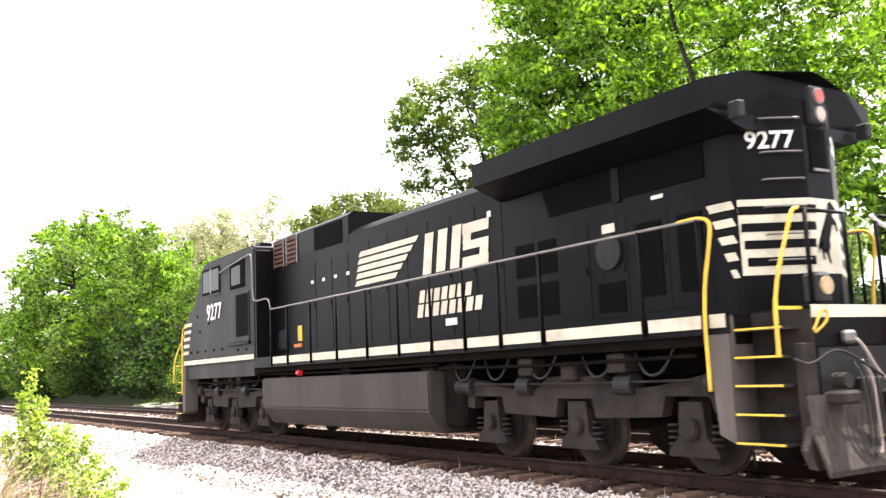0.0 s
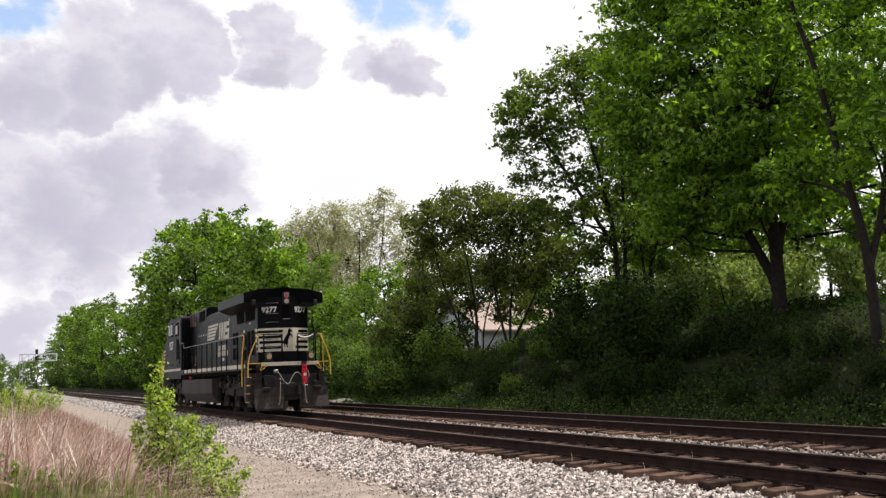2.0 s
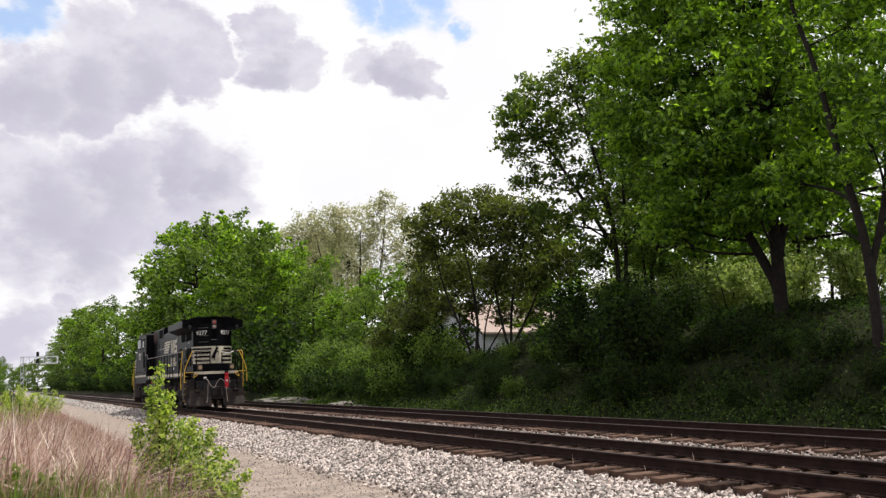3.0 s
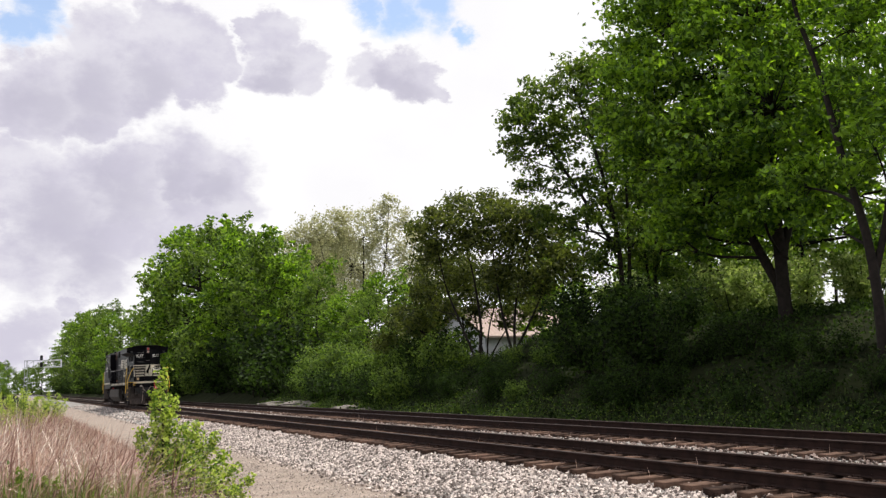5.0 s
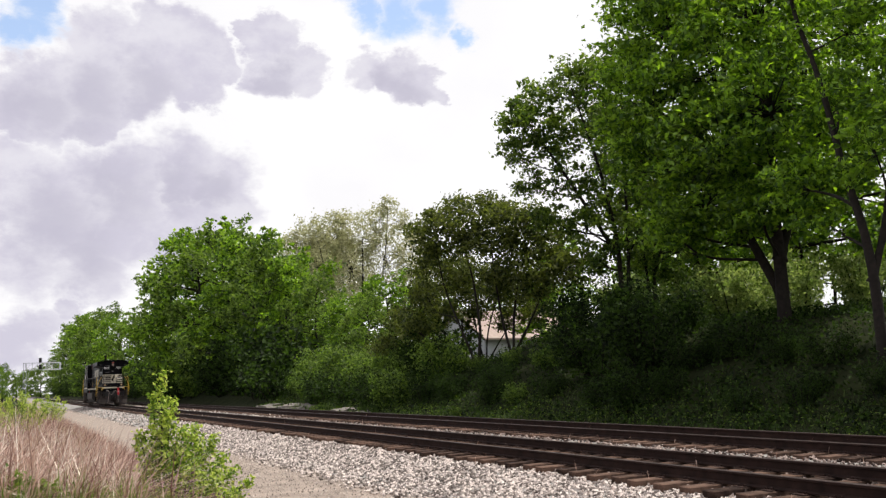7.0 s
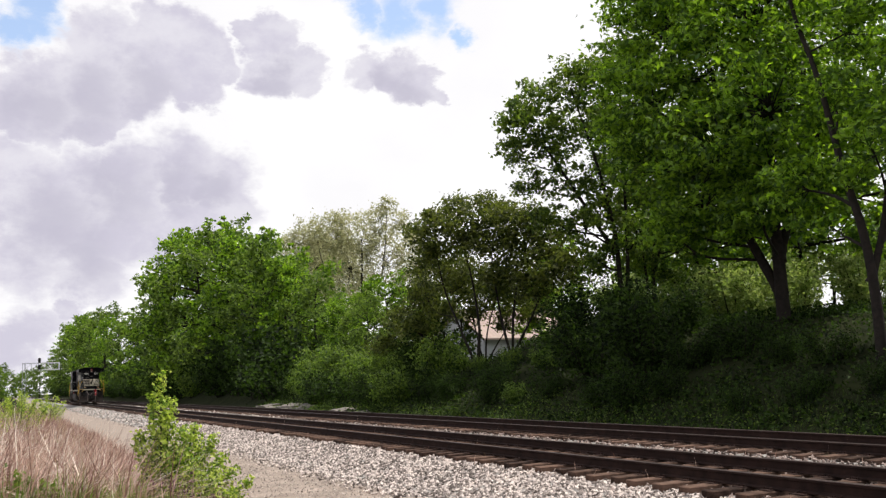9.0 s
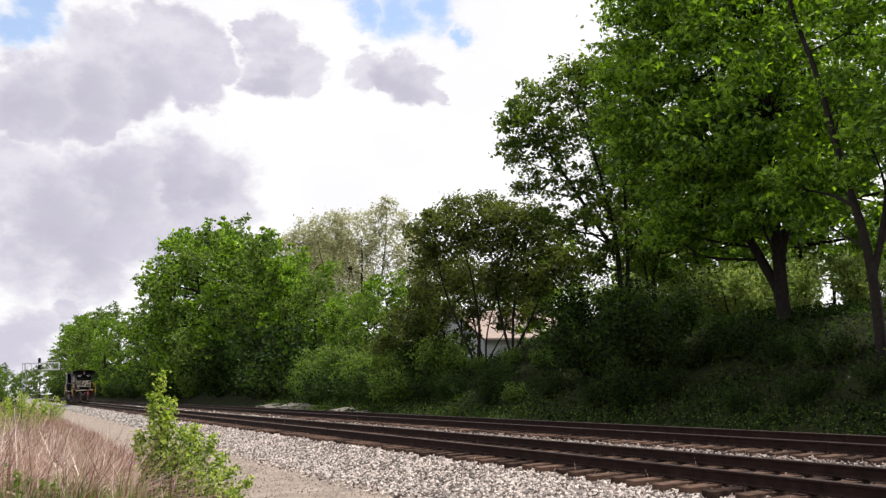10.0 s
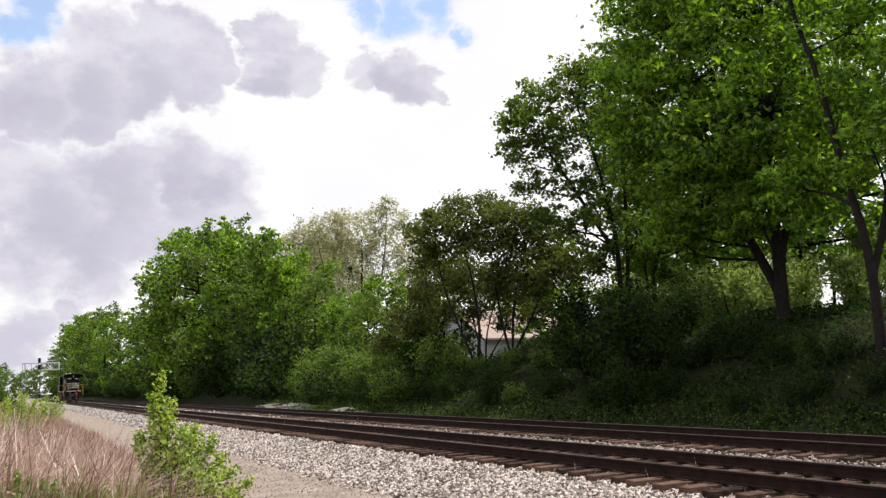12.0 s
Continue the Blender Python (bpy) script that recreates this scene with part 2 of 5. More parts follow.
def prism(bm, outline, axis, a, b):
    """An outline of (p, q) pairs pushed along an axis from a to b: axis x takes (y, z), y takes (x, z), z takes (x, y)."""
    def at(p, q, r):
        return {"x": (r, p, q), "y": (p, r, q), "z": (p, q, r)}[axis]
    lo = [bm.verts.new(at(p, q, a)) for p, q in outline]
    hi = [bm.verts.new(at(p, q, b)) for p, q in outline]
    n = len(outline)
    bm.faces.new(lo[::-1])
    bm.faces.new(hi)
    for i in range(n):
        bm.faces.new((lo[i], lo[(i + 1) % n], hi[(i + 1) % n], hi[i]))
    bmesh.ops.recalc_face_normals(bm, faces=bm.faces)
    return bm


def disc(bm, centre, axis, r, length, sides=20, r2=None):
    """A cylinder or cone frustum round centre along an axis."""
    turn = {"x": Matrix.Rotation(math.pi / 2, 4, "Y"), "y": Matrix.Rotation(-math.pi / 2, 4, "X"), "z": Matrix.Identity(4)}[axis]
    bmesh.ops.create_cone(bm, cap_ends=True, segments=sides, radius1=r, radius2=r if r2 is None else r2, depth=length,
                          matrix=Matrix.Translation(centre) @ turn)
    return bm


def tube_np(points, radii, sides=6):
    """A bent tapered tube: vertices and quads."""
    pts = np.asarray(points, float)
    radii = np.broadcast_to(np.asarray(radii, float), (len(pts),))
    tang = np.gradient(pts, axis=0)
    tang /= np.linalg.norm(tang, axis=1, keepdims=True) + 1e-9
    ref = np.array([0.31, 0.17, 0.93]) if abs(tang[:, 2]).mean() < 0.8 else np.array([1.0, 0.1, 0.0])
    u = np.cross(tang, ref)
    u /= np.linalg.norm(u, axis=1, keepdims=True) + 1e-9
    w = np.cross(tang, u)
    a = np.linspace(0, 2 * np.pi, sides, endpoint=False)
    ring = np.cos(a)[None, :, None] * u[:, None] + np.sin(a)[None, :, None] * w[:, None]
    v = (pts[:, None] + ring * radii[:, None, None]).reshape(-1, 3)
    f = []
    for i in range(len(pts) - 1):
        for j in range(sides):
            k = (j + 1) % sides
            f.append((i * sides + j, i * sides + k, (i + 1) * sides + k, (i + 1) * sides + j))
    f.append(tuple(range(sides))[::-1])
    f.append(tuple(range((len(pts) - 1) * sides, len(pts) * sides)))
    return v, f


def tubes(*specs):
    """Several tubes (points, radii, sides) as one set of vertices and faces."""
    vs, fs, n = [], [], 0
    for pts, r, s in specs:
        v, f = tube_np(pts, r, s)
        vs.append(v)
        fs += [tuple(i + n for i in q) for q in f]
        n += len(v)
    return np.concatenate(vs), fs


def leaves_np(centres, size, rng, droop=0.35, aspect=1.7):
    """A folded rhombus leaf at each centre, turned at random with its face mostly up."""
    n = len(centres)
    nor = rng.normal(size=(n, 3)) * 0.75 + (0, 0, 0.55)
    nor /= np.linalg.norm(nor, axis=1, keepdims=True)
    ax = np.cross(nor, rng.normal(size=(n, 3)))
    ax /= np.linalg.norm(ax, axis=1, keepdims=True) + 1e-9
    side = np.cross(nor, ax)
    s = (size * rng.uniform(0.6, 1.3, n))[:, None]
    ax, side = ax * s * aspect * 0.5, side * s * 0.5
    mid = centres + nor * s * 0.12
    v = np.stack([centres - ax, mid + side, centres + ax - nor * s * droop * 0.5, mid - side], 1).reshape(-1, 3)
    f = np.arange(4 * n).reshape(n, 4)
    return v, f


# ---- trees and shrubs ----
def rounded(points):
    """A bent line with its corners cut twice, as bent pipe has them."""
    p = np.array([tuple(q) for q in points], float)
    for _ in range(2 if len(p) > 2 else 0):
        a, b = p[:-1], p[1:]
        p = np.concatenate([p[:1], np.stack([a * 0.78 + b * 0.22, a * 0.22 + b * 0.78], 1).reshape(-1, 3), p[-1:]])
    return p


def tree(name, label, category, height, spread, base, leaf, count, mats, seed, lobes=14, trunk_r=None, stems=1, clump=0.9,
         lean=(0, 0), group="", squash=1.0, twigs=5):
    """A tapered trunk with limbs and a crown of many small leaves in clumps round the ends of twigs."""
    rng = np.random.default_rng(seed)
    ob = thing(name, label, category, group)
    specs, ends = [], []
    tr = trunk_r or height * 0.018
    for s in range(stems):
        off = rng.normal(size=2) * (0.25 if stems > 1 else 0.0)
        tip = np.array([lean[0] + off[0] * 6, lean[1] + off[1] * 6, height * 0.86])
        ks = np.linspace(0, 1, 8)
        line = np.stack([off[0] + tip[0] * ks ** 1.4, off[1] + tip[1] * ks ** 1.4, tip[2] * ks - 0.3 * (1 - ks)], 1)
        line[1:-1, :2] += rng.normal(size=(6, 2)) * height * 0.012
        specs.append((line, tr * (1 - 0.85 * ks) * (1 + 0.5 * (ks < 0.1)), 8))
        per = max(3, lobes // stems)
        for i in range(per):
            k = base / height + (0.97 - base / height) * ((i + rng.uniform(0.2, 0.8)) / per)
            h = k * height
            start = np.array([np.interp(min(h * 0.86, tip[2]), line[:, 2], line[:, c]) for c in range(3)])
            ang = i * 2.4 + rng.uniform(-0.5, 0.5)
            rel = (h - base) / max(height - base, 0.1)
            reach = spread * math.sqrt(max(0.05, 1 - (2 * rel - 0.85) ** 2 * squash)) * rng.uniform(0.38, 1.05)
            end = np.array([start[0] + math.cos(ang) * reach, start[1] + math.sin(ang) * reach, h])
            mid = (start + end) / 2 + (0, 0, -0.06 * reach) + rng.normal(size=3) * 0.08 * reach
            specs.append((np.array([start, mid, end]), np.array([tr * 0.42, tr * 0.27, tr * 0.08]) * (1.1 - 0.6 * rel), 5))
            lobe = spread * rng.uniform(0.22, 0.45)
            for j in range(twigs):
                d = rng.normal(size=3)
                d /= np.linalg.norm(d)
                d[2] *= 0.75
                e = end + d * lobe * rng.uniform(0.6, 1.05)
                specs.append((np.array([mid * 0.3 + end * 0.7, (end + e) / 2 + rng.normal(size=3) * 0.05, e]), np.array([tr * 0.12, tr * 0.07, 0.006]), 4))
                ends.append(e)
                ends.append((end + e) / 2)
    v, f = tubes(*specs)
    part_np("trunk", v, f, M_BARK, ob, "bark-covered trunk with limbs", smooth=True)
    ends = np.array(ends)
    n_cl = len(ends) * 2
    cl = ends[rng.integers(0, len(ends), n_cl)] + rng.normal(size=(n_cl, 3)) * spread * 0.09
    which = rng.integers(0, n_cl, count)
    rad = spread * 0.05 * clump * rng.uniform(0.5, 1.6, n_cl)
    c = cl[which] + rng.normal(size=(count, 3)) * rad[which][:, None] * (1, 1, 0.6)
    c[:, 2] = np.maximum(c[:, 2], 0.15)
    v, f = leaves_np(c, leaf, rng)
    part_np("crown", v, f, mats, ob)
    return ob


def bough_tree(name, label, category, stems, boughs, leaf, per_spray, mats, seed, trunk_r=0.3, group="", sprays=11.0, spray=0.34, upright=0.0, inner=0.45, flat=0.32):
    """Trunks along given lines (x, y, z from the foot) and boughs (x, y, z, radius), each a spread of twigs that end in flat sprays of leaves."""
    rng = np.random.default_rng(seed)
    ob = thing(name, label, category, group)
    specs, ends, size = [], [], []
    lines = []
    for k, st in enumerate(stems):
        p = rounded(np.array(st, float))
        t = np.linspace(0, 1, len(p))
        r = trunk_r * (1.0 if k == 0 else 0.75) * (1 - 0.8 * t) * (1 + 0.45 * np.maximum(0, 1 - t * 9))
        specs.append((p, r, 9))
        lines.append((p, r))
    for x, y, z, r in boughs:
        c = np.array([x, y, z])
        best = None
        for p, pr in lines:
            d = np.linalg.norm((p - c) * (1, 1, 0.6), axis=1) + 3.0 * np.maximum(0, p[:, 2] - (z - 0.35 * np.hypot(p[:, 0] - x, p[:, 1] - y)))
            i = int(d.argmin())
            if best is None or d[i] < best[0]:
                best = (d[i], p[i], pr[i])
        foot, fr = best[1], best[2]
        gap = np.linalg.norm(c - foot)
        mid = foot * 0.45 + c * 0.55 + rng.normal(size=3) * 0.07 * gap + (0, 0, -0.05 * gap)
        br = min(fr * 0.6, 0.035 + 0.028 * r)
        specs.append((rounded(np.array([foot, mid, c])), np.linspace(br, br * 0.4, len(rounded(np.array([foot, mid, c])))), 5))
        n = int(sprays * r * r * 2.2 + 8)
        d = rng.normal(size=(n, 3)) + (0, 0, 0.25)
        d /= np.linalg.norm(d, axis=1, keepdims=True)
        rough = np.array([1 + 0.38 * noise.noise(Vector((float(a) * 1.6 + seed, float(b) * 1.6 + x, float(e) * 1.6 + z))) for a, b, e in d])
        e = c + d * (r * rough * (inner + (1 - inner) * rng.uniform(0, 1, n) ** 0.45))[:, None] * (1, 1, 0.9 + upright)
        for j in range(n):
            if j % 2 == 0:
                half = (c + e[j]) / 2 + rng.normal(size=3) * 0.07 * r + (0, 0, -upright * 0.4 * r)
                specs.append((np.array([c * 0.75 + mid * 0.25 if j % 3 else c, half, e[j]]), np.array([br * 0.34, br * 0.2, 0.007]), 3))
        ends.append(e)
        size.append(np.full(n, min(1.25, 0.55 + 0.3 * r)))
    v, f = tubes(*specs)
    part_np("trunk", v, f, M_BARK, ob, "bark-covered trunk with limbs", smooth=True)
    ends, size = np.concatenate(ends), np.concatenate(size) * spray * rng.uniform(0.6, 1.35, sum(len(q) for q in size))
    w = np.repeat(np.arange(len(ends)), per_spray)
    c = ends[w] + rng.normal(size=(len(w), 3)) * size[w][:, None] * (1, 1, flat + 1.3 * upright)
    v, f = leaves_np(c, leaf, rng)
    part_np("crown", v, f, mats, ob)
    return ob



def shrub(name, label, height, spread, leaf, count, mats, seed, group="", category="bush"):
    """Many thin stems from one foot, each with leaf clumps down to the ground."""
    rng = np.random.default_rng(seed)
    ob = thing(name, label, category, group)
    specs, pts = [], []
    for i in range(12):
        a, r = rng.uniform(0, 6.28), math.sqrt(rng.uniform(0.02, 1))
        tip = np.array([math.cos(a) * r * spread, math.sin(a) * r * spread, height * (1.05 - 0.5 * r * r) * rng.uniform(0.75, 1.0)])
        foot = np.array([tip[0] * 0.25, tip[1] * 0.25, -0.2])
        mid = foot * 0.5 + tip * 0.5 + (0, 0, height * 0.08)
        specs.append((np.array([foot, mid, tip]), np.array([0.035, 0.022, 0.006]), 4))
        for k in np.linspace(0.18, 1, 9):
            q = foot * (1 - k) ** 2 + 2 * mid * k * (1 - k) + tip * k * k
            pts.append(q + rng.normal(size=3) * spread * 0.11)
    v, f = tubes(*specs)
    part_np("stem", v, f, M_BARK, ob)
    pts = np.array(pts)
    rad = spread * 0.1 * rng.uniform(0.6, 1.5, len(pts))
    w = rng.integers(0, len(pts), count)
    c = pts[w] + rng.normal(size=(count, 3)) * rad[w][:, None]
    c[:, 2] = np.maximum(c[:, 2], 0.02)
    v, f = leaves_np(c, leaf, rng)
    part_np("foliage", v, f, mats, ob)
    return ob


# ---- ground ----
def bank(x, y):
    """Height of the ground: road, ballast bed, tracks, wooded bank."""
    n = noise.noise(Vector((x * 0.35, y * 0.35, 0))) * 0.10 + noise.noise(Vector((x * 0.07, y * 0.07, 3))) * 0.25
    prof = [(-400, -0.3), (-40, -0.2), (-14, 0.25), (-9.6, 0.28), (-8.5, 0.15), (-7.6, -0.25), (-7.0, -0.5), (-6.0, -0.55), (-3.5, -0.56), (-2.6, -0.47),
            (-1.75, -0.33), (-1.4, -0.29), (-1.0, -0.25), (6.0, -0.25), (7.0, -0.45), (8.2, -0.5), (9.5, -0.15), (12.0, 1.3), (15.5, 3.0), (24, 3.8), (60, 5.0), (400, 6.0)]
    z = float(np.interp(x, [p[0] for p in prof], [p[1] for p in prof]))
    if x < -7.6 and y < 5:
        z -= 0.45 * min(1.0, (5 - y) / 3) * min(1.0, (-7.6 - x) / 1.0)
    if x > 11:
        z = min(z, float(np.interp(y, (38, 44, 56), (6.5, 2.2, 1.7))))
    calm = 1.0 if x > 9.5 or x < -8 else (0.0 if -3.0 < x < 7.2 else 0.25)
    return z + n * calm


def build_ground():
    xs = [-3000, -800, -200, -60, -30, -20, -15, -12, *np.arange(-10.5, -1.2, 0.3), -1.0, 0, 1, 2.1, 3.2, 4.25, 5.3, *np.arange(6.0, 17, 0.5), 20, 26, 34, 45, 60, 100, 250, 800, 3000]
    ys = [-3000, -600, -150, -50, -20, -8, *np.arange(0, 60, 0.6), *np.arange(60, 140, 3), 150, 170, 200, 240, 300, 400, 600, 1200, 3500]
    v = [(x, y, bank(x, y)) for y in ys for x in xs]
    nx = len(xs)
    f, kinds = [], []
    for j in range(len(ys) - 1):
        for i in range(nx - 1):
            f.append((j * nx + i, j * nx + i + 1, (j + 1) * nx + i + 1, (j + 1) * nx + i))
            mx = (xs[i] + xs[i + 1]) / 2
            edge = -3.25 + 0.3 * noise.noise(Vector((0, ys[j] * 0.25, 7)))
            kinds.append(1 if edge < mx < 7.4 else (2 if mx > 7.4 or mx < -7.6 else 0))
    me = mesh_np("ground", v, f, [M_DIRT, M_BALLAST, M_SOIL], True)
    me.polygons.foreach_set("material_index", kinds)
    tagged(new("ground", me), "dirt track, ballast bed and wooded earth bank beside the railway", "ground", kind="structure")


build_ground()


def stones(name, label, x0, x1, y0, y1, count, size, mat, seed, heap=0.0):
    """Crushed stones, each a lopsided lump half sunk in the bed."""
    rng = np.random.default_rng(seed)
    x, y = rng.uniform(x0, x1, count), y0 + (y1 - y0) * rng.uniform(0, 1, count) ** 1.35
    x = x + rng.normal(size=count) * np.where(x < x0 + 0.5, 0.22, 0.0)
    z = np.interp(x, [-3.5, -2.6, -1.75, -1.4, -1.0, 6, 7, 8.2], [-0.56, -0.47, -0.33, -0.29, -0.25, -0.25, -0.45, -0.5])
    unit = np.array([(1, 0, 0), (-1, 0, 0), (0, 1, 0), (0, -1, 0), (0, 0, 1), (0, 0, -1)], float)
    fc = np.array([(0, 2, 4), (2, 1, 4), (1, 3, 4), (3, 0, 4), (2, 0, 5), (1, 2, 5), (3, 1, 5), (0, 3, 5)])
    s = size * rng.uniform(0.5, 1.35, count)
    q = unit[None] * rng.uniform(0.55, 1.25, (count, 6, 1)) + rng.normal(size=(count, 6, 3)) * 0.16
    a = rng.uniform(0, 6.28, count)
    ca, sa = np.cos(a)[:, None], np.sin(a)[:, None]
    tl = rng.normal(size=count)[:, None] * 0.6
    qx, qy, qz = q[..., 0], q[..., 1], q[..., 2] * 0.8
    qx, qz = qx * np.cos(tl) - qz * np.sin(tl), qx * np.sin(tl) + qz * np.cos(tl)
    px, py = qx * ca - qy * sa, qx * sa + qy * ca
    v = np.stack([px * s[:, None] + x[:, None], py * s[:, None] + y[:, None], qz * s[:, None] + (z + s * 0.3 + heap * rng.uniform(0, 1, count))[:, None]], -1)
    f = (fc[None] + 6 * np.arange(count)[:, None, None]).reshape(-1, 3)
    ob = new(name, mesh_np(name, v.reshape(-1, 3), f, mat))
    return tagged(ob, label, "gravel", kind="stuff")


stones("crushed_stone_ballast", "pale grey crushed stone on the ballast shoulder", -3.45, -1.2, 6, 48, 36000, 0.035, M_STONE, 5)
stones("distant_ballast", "grey crushed stone farther along the line", -3.4, 6.4, 46, 120, 8000, 0.06, M_STONE, 8)
stones("loose_gravel", "stray pale stones scattered on the dirt track", -7.0, -3.2, 8, 40, 9000, 0.017, M_PEBBLE, 7)
stones("track_ballast", "rust-stained crushed stone between the rails", -1.25, 6.4, 7, 48, 23000, 0.036, M_STONE_RUST, 6, 0.01)


# ---- tracks ----
def rail_profile(x):
    return [(x - 0.070, -0.170), (x + 0.070, -0.170), (x + 0.070, -0.160), (x + 0.012, -0.140), (x + 0.009, -0.045), (x + 0.036, -0.035),
            (x + 0.036, -0.008), (x + 0.026, 0.0), (x - 0.026, 0.0), (x - 0.036, -0.008), (x - 0.036, -0.035), (x - 0.009, -0.045), (x - 0.012, -0.140), (x - 0.070, -0.160)]


def build_track(x0, seed):
    rng = random.Random(seed)
    track = thing("railway_track", "steel rails spiked to creosoted wooden ties", "railway track", "tracks", "structure")
    for side in (-0.7535, 0.7535):
        bm = bmesh.new()
        prism(bm, rail_profile(x0 + side), "y", -60, 900)
        for fa in bm.faces:
            if fa.normal.z > 0.6 and fa.calc_center_median().z > -0.02:
                fa.material_index = 1
        part("rail", bm, [M_RAIL, M_RAIL_TOP], track)
    bm = boxes((-1.37, 1.37, -0.115, 0.115, -0.36, -0.178), bevel=0.012)
    me = bpy.data.meshes.new("tie")
    bm.to_mesh(me)
    bm.free()
    me.materials.append(M_TIE)
    bm = bmesh.new()
    for s in (-0.7535, 0.7535):
        box(bm, s - 0.17, s + 0.17, -0.095, 0.095, -0.177, -0.168, 0.004)
        for dx in (-0.1, 0.1):
            for dy in (-0.05, 0.05):
                box(bm, s + dx - 0.014, s + dx + 0.014, dy - 0.014, dy + 0.014, -0.168, -0.143)
    pl = bpy.data.meshes.new("tie_plate")
    bm.to_mesh(pl)
    bm.free()
    pl.materials.append(M_RAIL)
    rest_v, rest_f = [], []
    for i in range(560):
        y = 2 + i * 0.525 + rng.uniform(-0.03, 0.03)
        if i < 150:
            tie = new("tie", me)
            tie.parent = track
            tie.matrix_basis = pose(x0 + rng.uniform(-0.09, 0.09), y, rng.uniform(-0.012, 0.004), 0, 0, rng.uniform(-1.6, 1.6))
            if i < 70:
                p = new("tie_plate", pl)
                p.parent = track
                p.matrix_basis = pose(x0, y, 0)
        else:
            k = len(rest_v)
            rest_v += [(x0 + a * 1.3, y + b * 0.115, c) for c in (-0.35, -0.18) for b in (-1, 1) for a in (-1, 1)]
            rest_f += [tuple(k + j for j in q) for q in ((4, 5, 7, 6), (0, 1, 5, 4), (2, 6, 7, 3), (0, 4, 6, 2), (1, 3, 7, 5))]
    part_np("far_ties", rest_v, rest_f, M_TIE, track, kind="stuff")


build_track(0.0, 1)
build_track(4.25, 2)


# ---- locomotive: local y runs from the platform's end forward, z from the rail head ----
M_BLACK = material("black_paint", (0.0065, 0.0062, 0.0075), 0.40, dark=(0.0022, 0.0022, 0.003), scale=1.3, streak=True, spec=0.05)
M_DUSTY = material("dusty_black_paint", (0.034, 0.032, 0.032), 0.5, dark=(0.008, 0.008, 0.009), scale=1.6, streak=True, spec=0.08)
M_CREAM = material("cream_paint", (0.66, 0.60, 0.47), 0.5, dark=(0.36, 0.32, 0.25), scale=2.5)
M_YELLOW = material("yellow_paint", (0.78, 0.49, 0.04), 0.5, dark=(0.46, 0.29, 0.05), scale=4)
M_GRIME = material("road_grime", (0.031, 0.023, 0.020), 0.9, dark=(0.004, 0.0035, 0.003), scale=3.0, bump=0.3, bump_scale=25)
M_STREAK = material("streaked_grime", (0.062, 0.048, 0.042), 0.9, dark=(0.010, 0.008, 0.007), scale=24, streak=True, bump=0.3)
M_TANK = material("grey_tank_paint", (0.052, 0.045, 0.040), 0.8, dark=(0.022, 0.019, 0.017), scale=0.9, streak=True)
M_SIDEPLATE = material("grey_tan_step_plate", (0.115, 0.098, 0.088), 0.85, dark=(0.05, 0.042, 0.037), scale=1.5, streak=True)
# deep shadow under the locomotive, painted as a near-black frame colour
M_UNDERSHADE = material("undershade_frame", (0.010, 0.008, 0.007), 0.95, dark=(0.003, 0.0025, 0.002), scale=3, spec=0.05)
M_GRILLE = material("dark_screen", (0.004, 0.004, 0.004), 0.9, scale=30, spec=0.05)
M_RUSTY = material("rusty_louvre", (0.13, 0.055, 0.035), 0.8, dark=(0.04, 0.025, 0.02), scale=6)
M_RED = material("red_plastic", (0.62, 0.02, 0.035), 0.4, dark=(0.42, 0.015, 0.025), scale=6)
M_STEEL = material("worn_steel", (0.24, 0.22, 0.21), 0.5, 0.7, scale=5)
M_HOSE = material("pale_hose", (0.27, 0.22, 0.20), 0.6, dark=(0.26, 0.20, 0.18), scale=9)
M_RUBBER = material("black_rubber", (0.02, 0.019, 0.019), 0.7, scale=6)
M_ORANGE = material("orange_reflector", (0.75, 0.22, 0.03), 0.4, scale=6)
M_WHITE = material("white_paint", (0.75, 0.73, 0.70), 0.5, dark=(0.5, 0.48, 0.45), scale=4)
M_TREAD = material("polished_wheel_tread", (0.30, 0.24, 0.20), 0.45, 0.7, scale=8)


def glow_material(name, colour, strength):
    m = material(name, colour, 0.2)
    p = m.node_tree.nodes["Principled BSDF"]
    p.inputs["Emission Color"].default_value = (*colour, 1)
    p.inputs["Emission Strength"].default_value = strength
    return m


M_LAMP = glow_material("headlight_lens", (0.40, 0.28, 0.23), 0.12)
M_LAMP_RED = glow_material("red_lamp_lens", (0.34, 0.05, 0.04), 0.22)
M_DITCH = glow_material("amber_lamp_lens", (0.42, 0.30, 0.17), 0.03)
M_GLASS = bpy.data.materials.new("cab_glass")
M_GLASS.use_nodes = True
_p = M_GLASS.node_tree.nodes["Principled BSDF"]
_p.inputs["Base Color"].default_value = (0.012, 0.016, 0.014, 1)
_p.inputs["Roughness"].default_value = 0.08
_p.inputs["Specular IOR Level"].default_value = 0.05

LOCO = thing("locomotive", "black diesel freight locomotive with cream stripes and yellow grab rails", "locomotive")


def lp(name, bm, mat, label="", parent=None, smooth=False):
    return part(name, bm, mat, parent or LOCO, label, smooth)


def ltube(name, mat, *specs, label="", parent=None):
    v, f = tubes(*[(rounded(p), r, s) for p, r, s in specs])
    return part_np(name, v, f, mat, parent or LOCO, label, smooth=True)


def flat(bm, corners):
    bm.faces.new([bm.verts.new(c) for c in corners])
    return bm


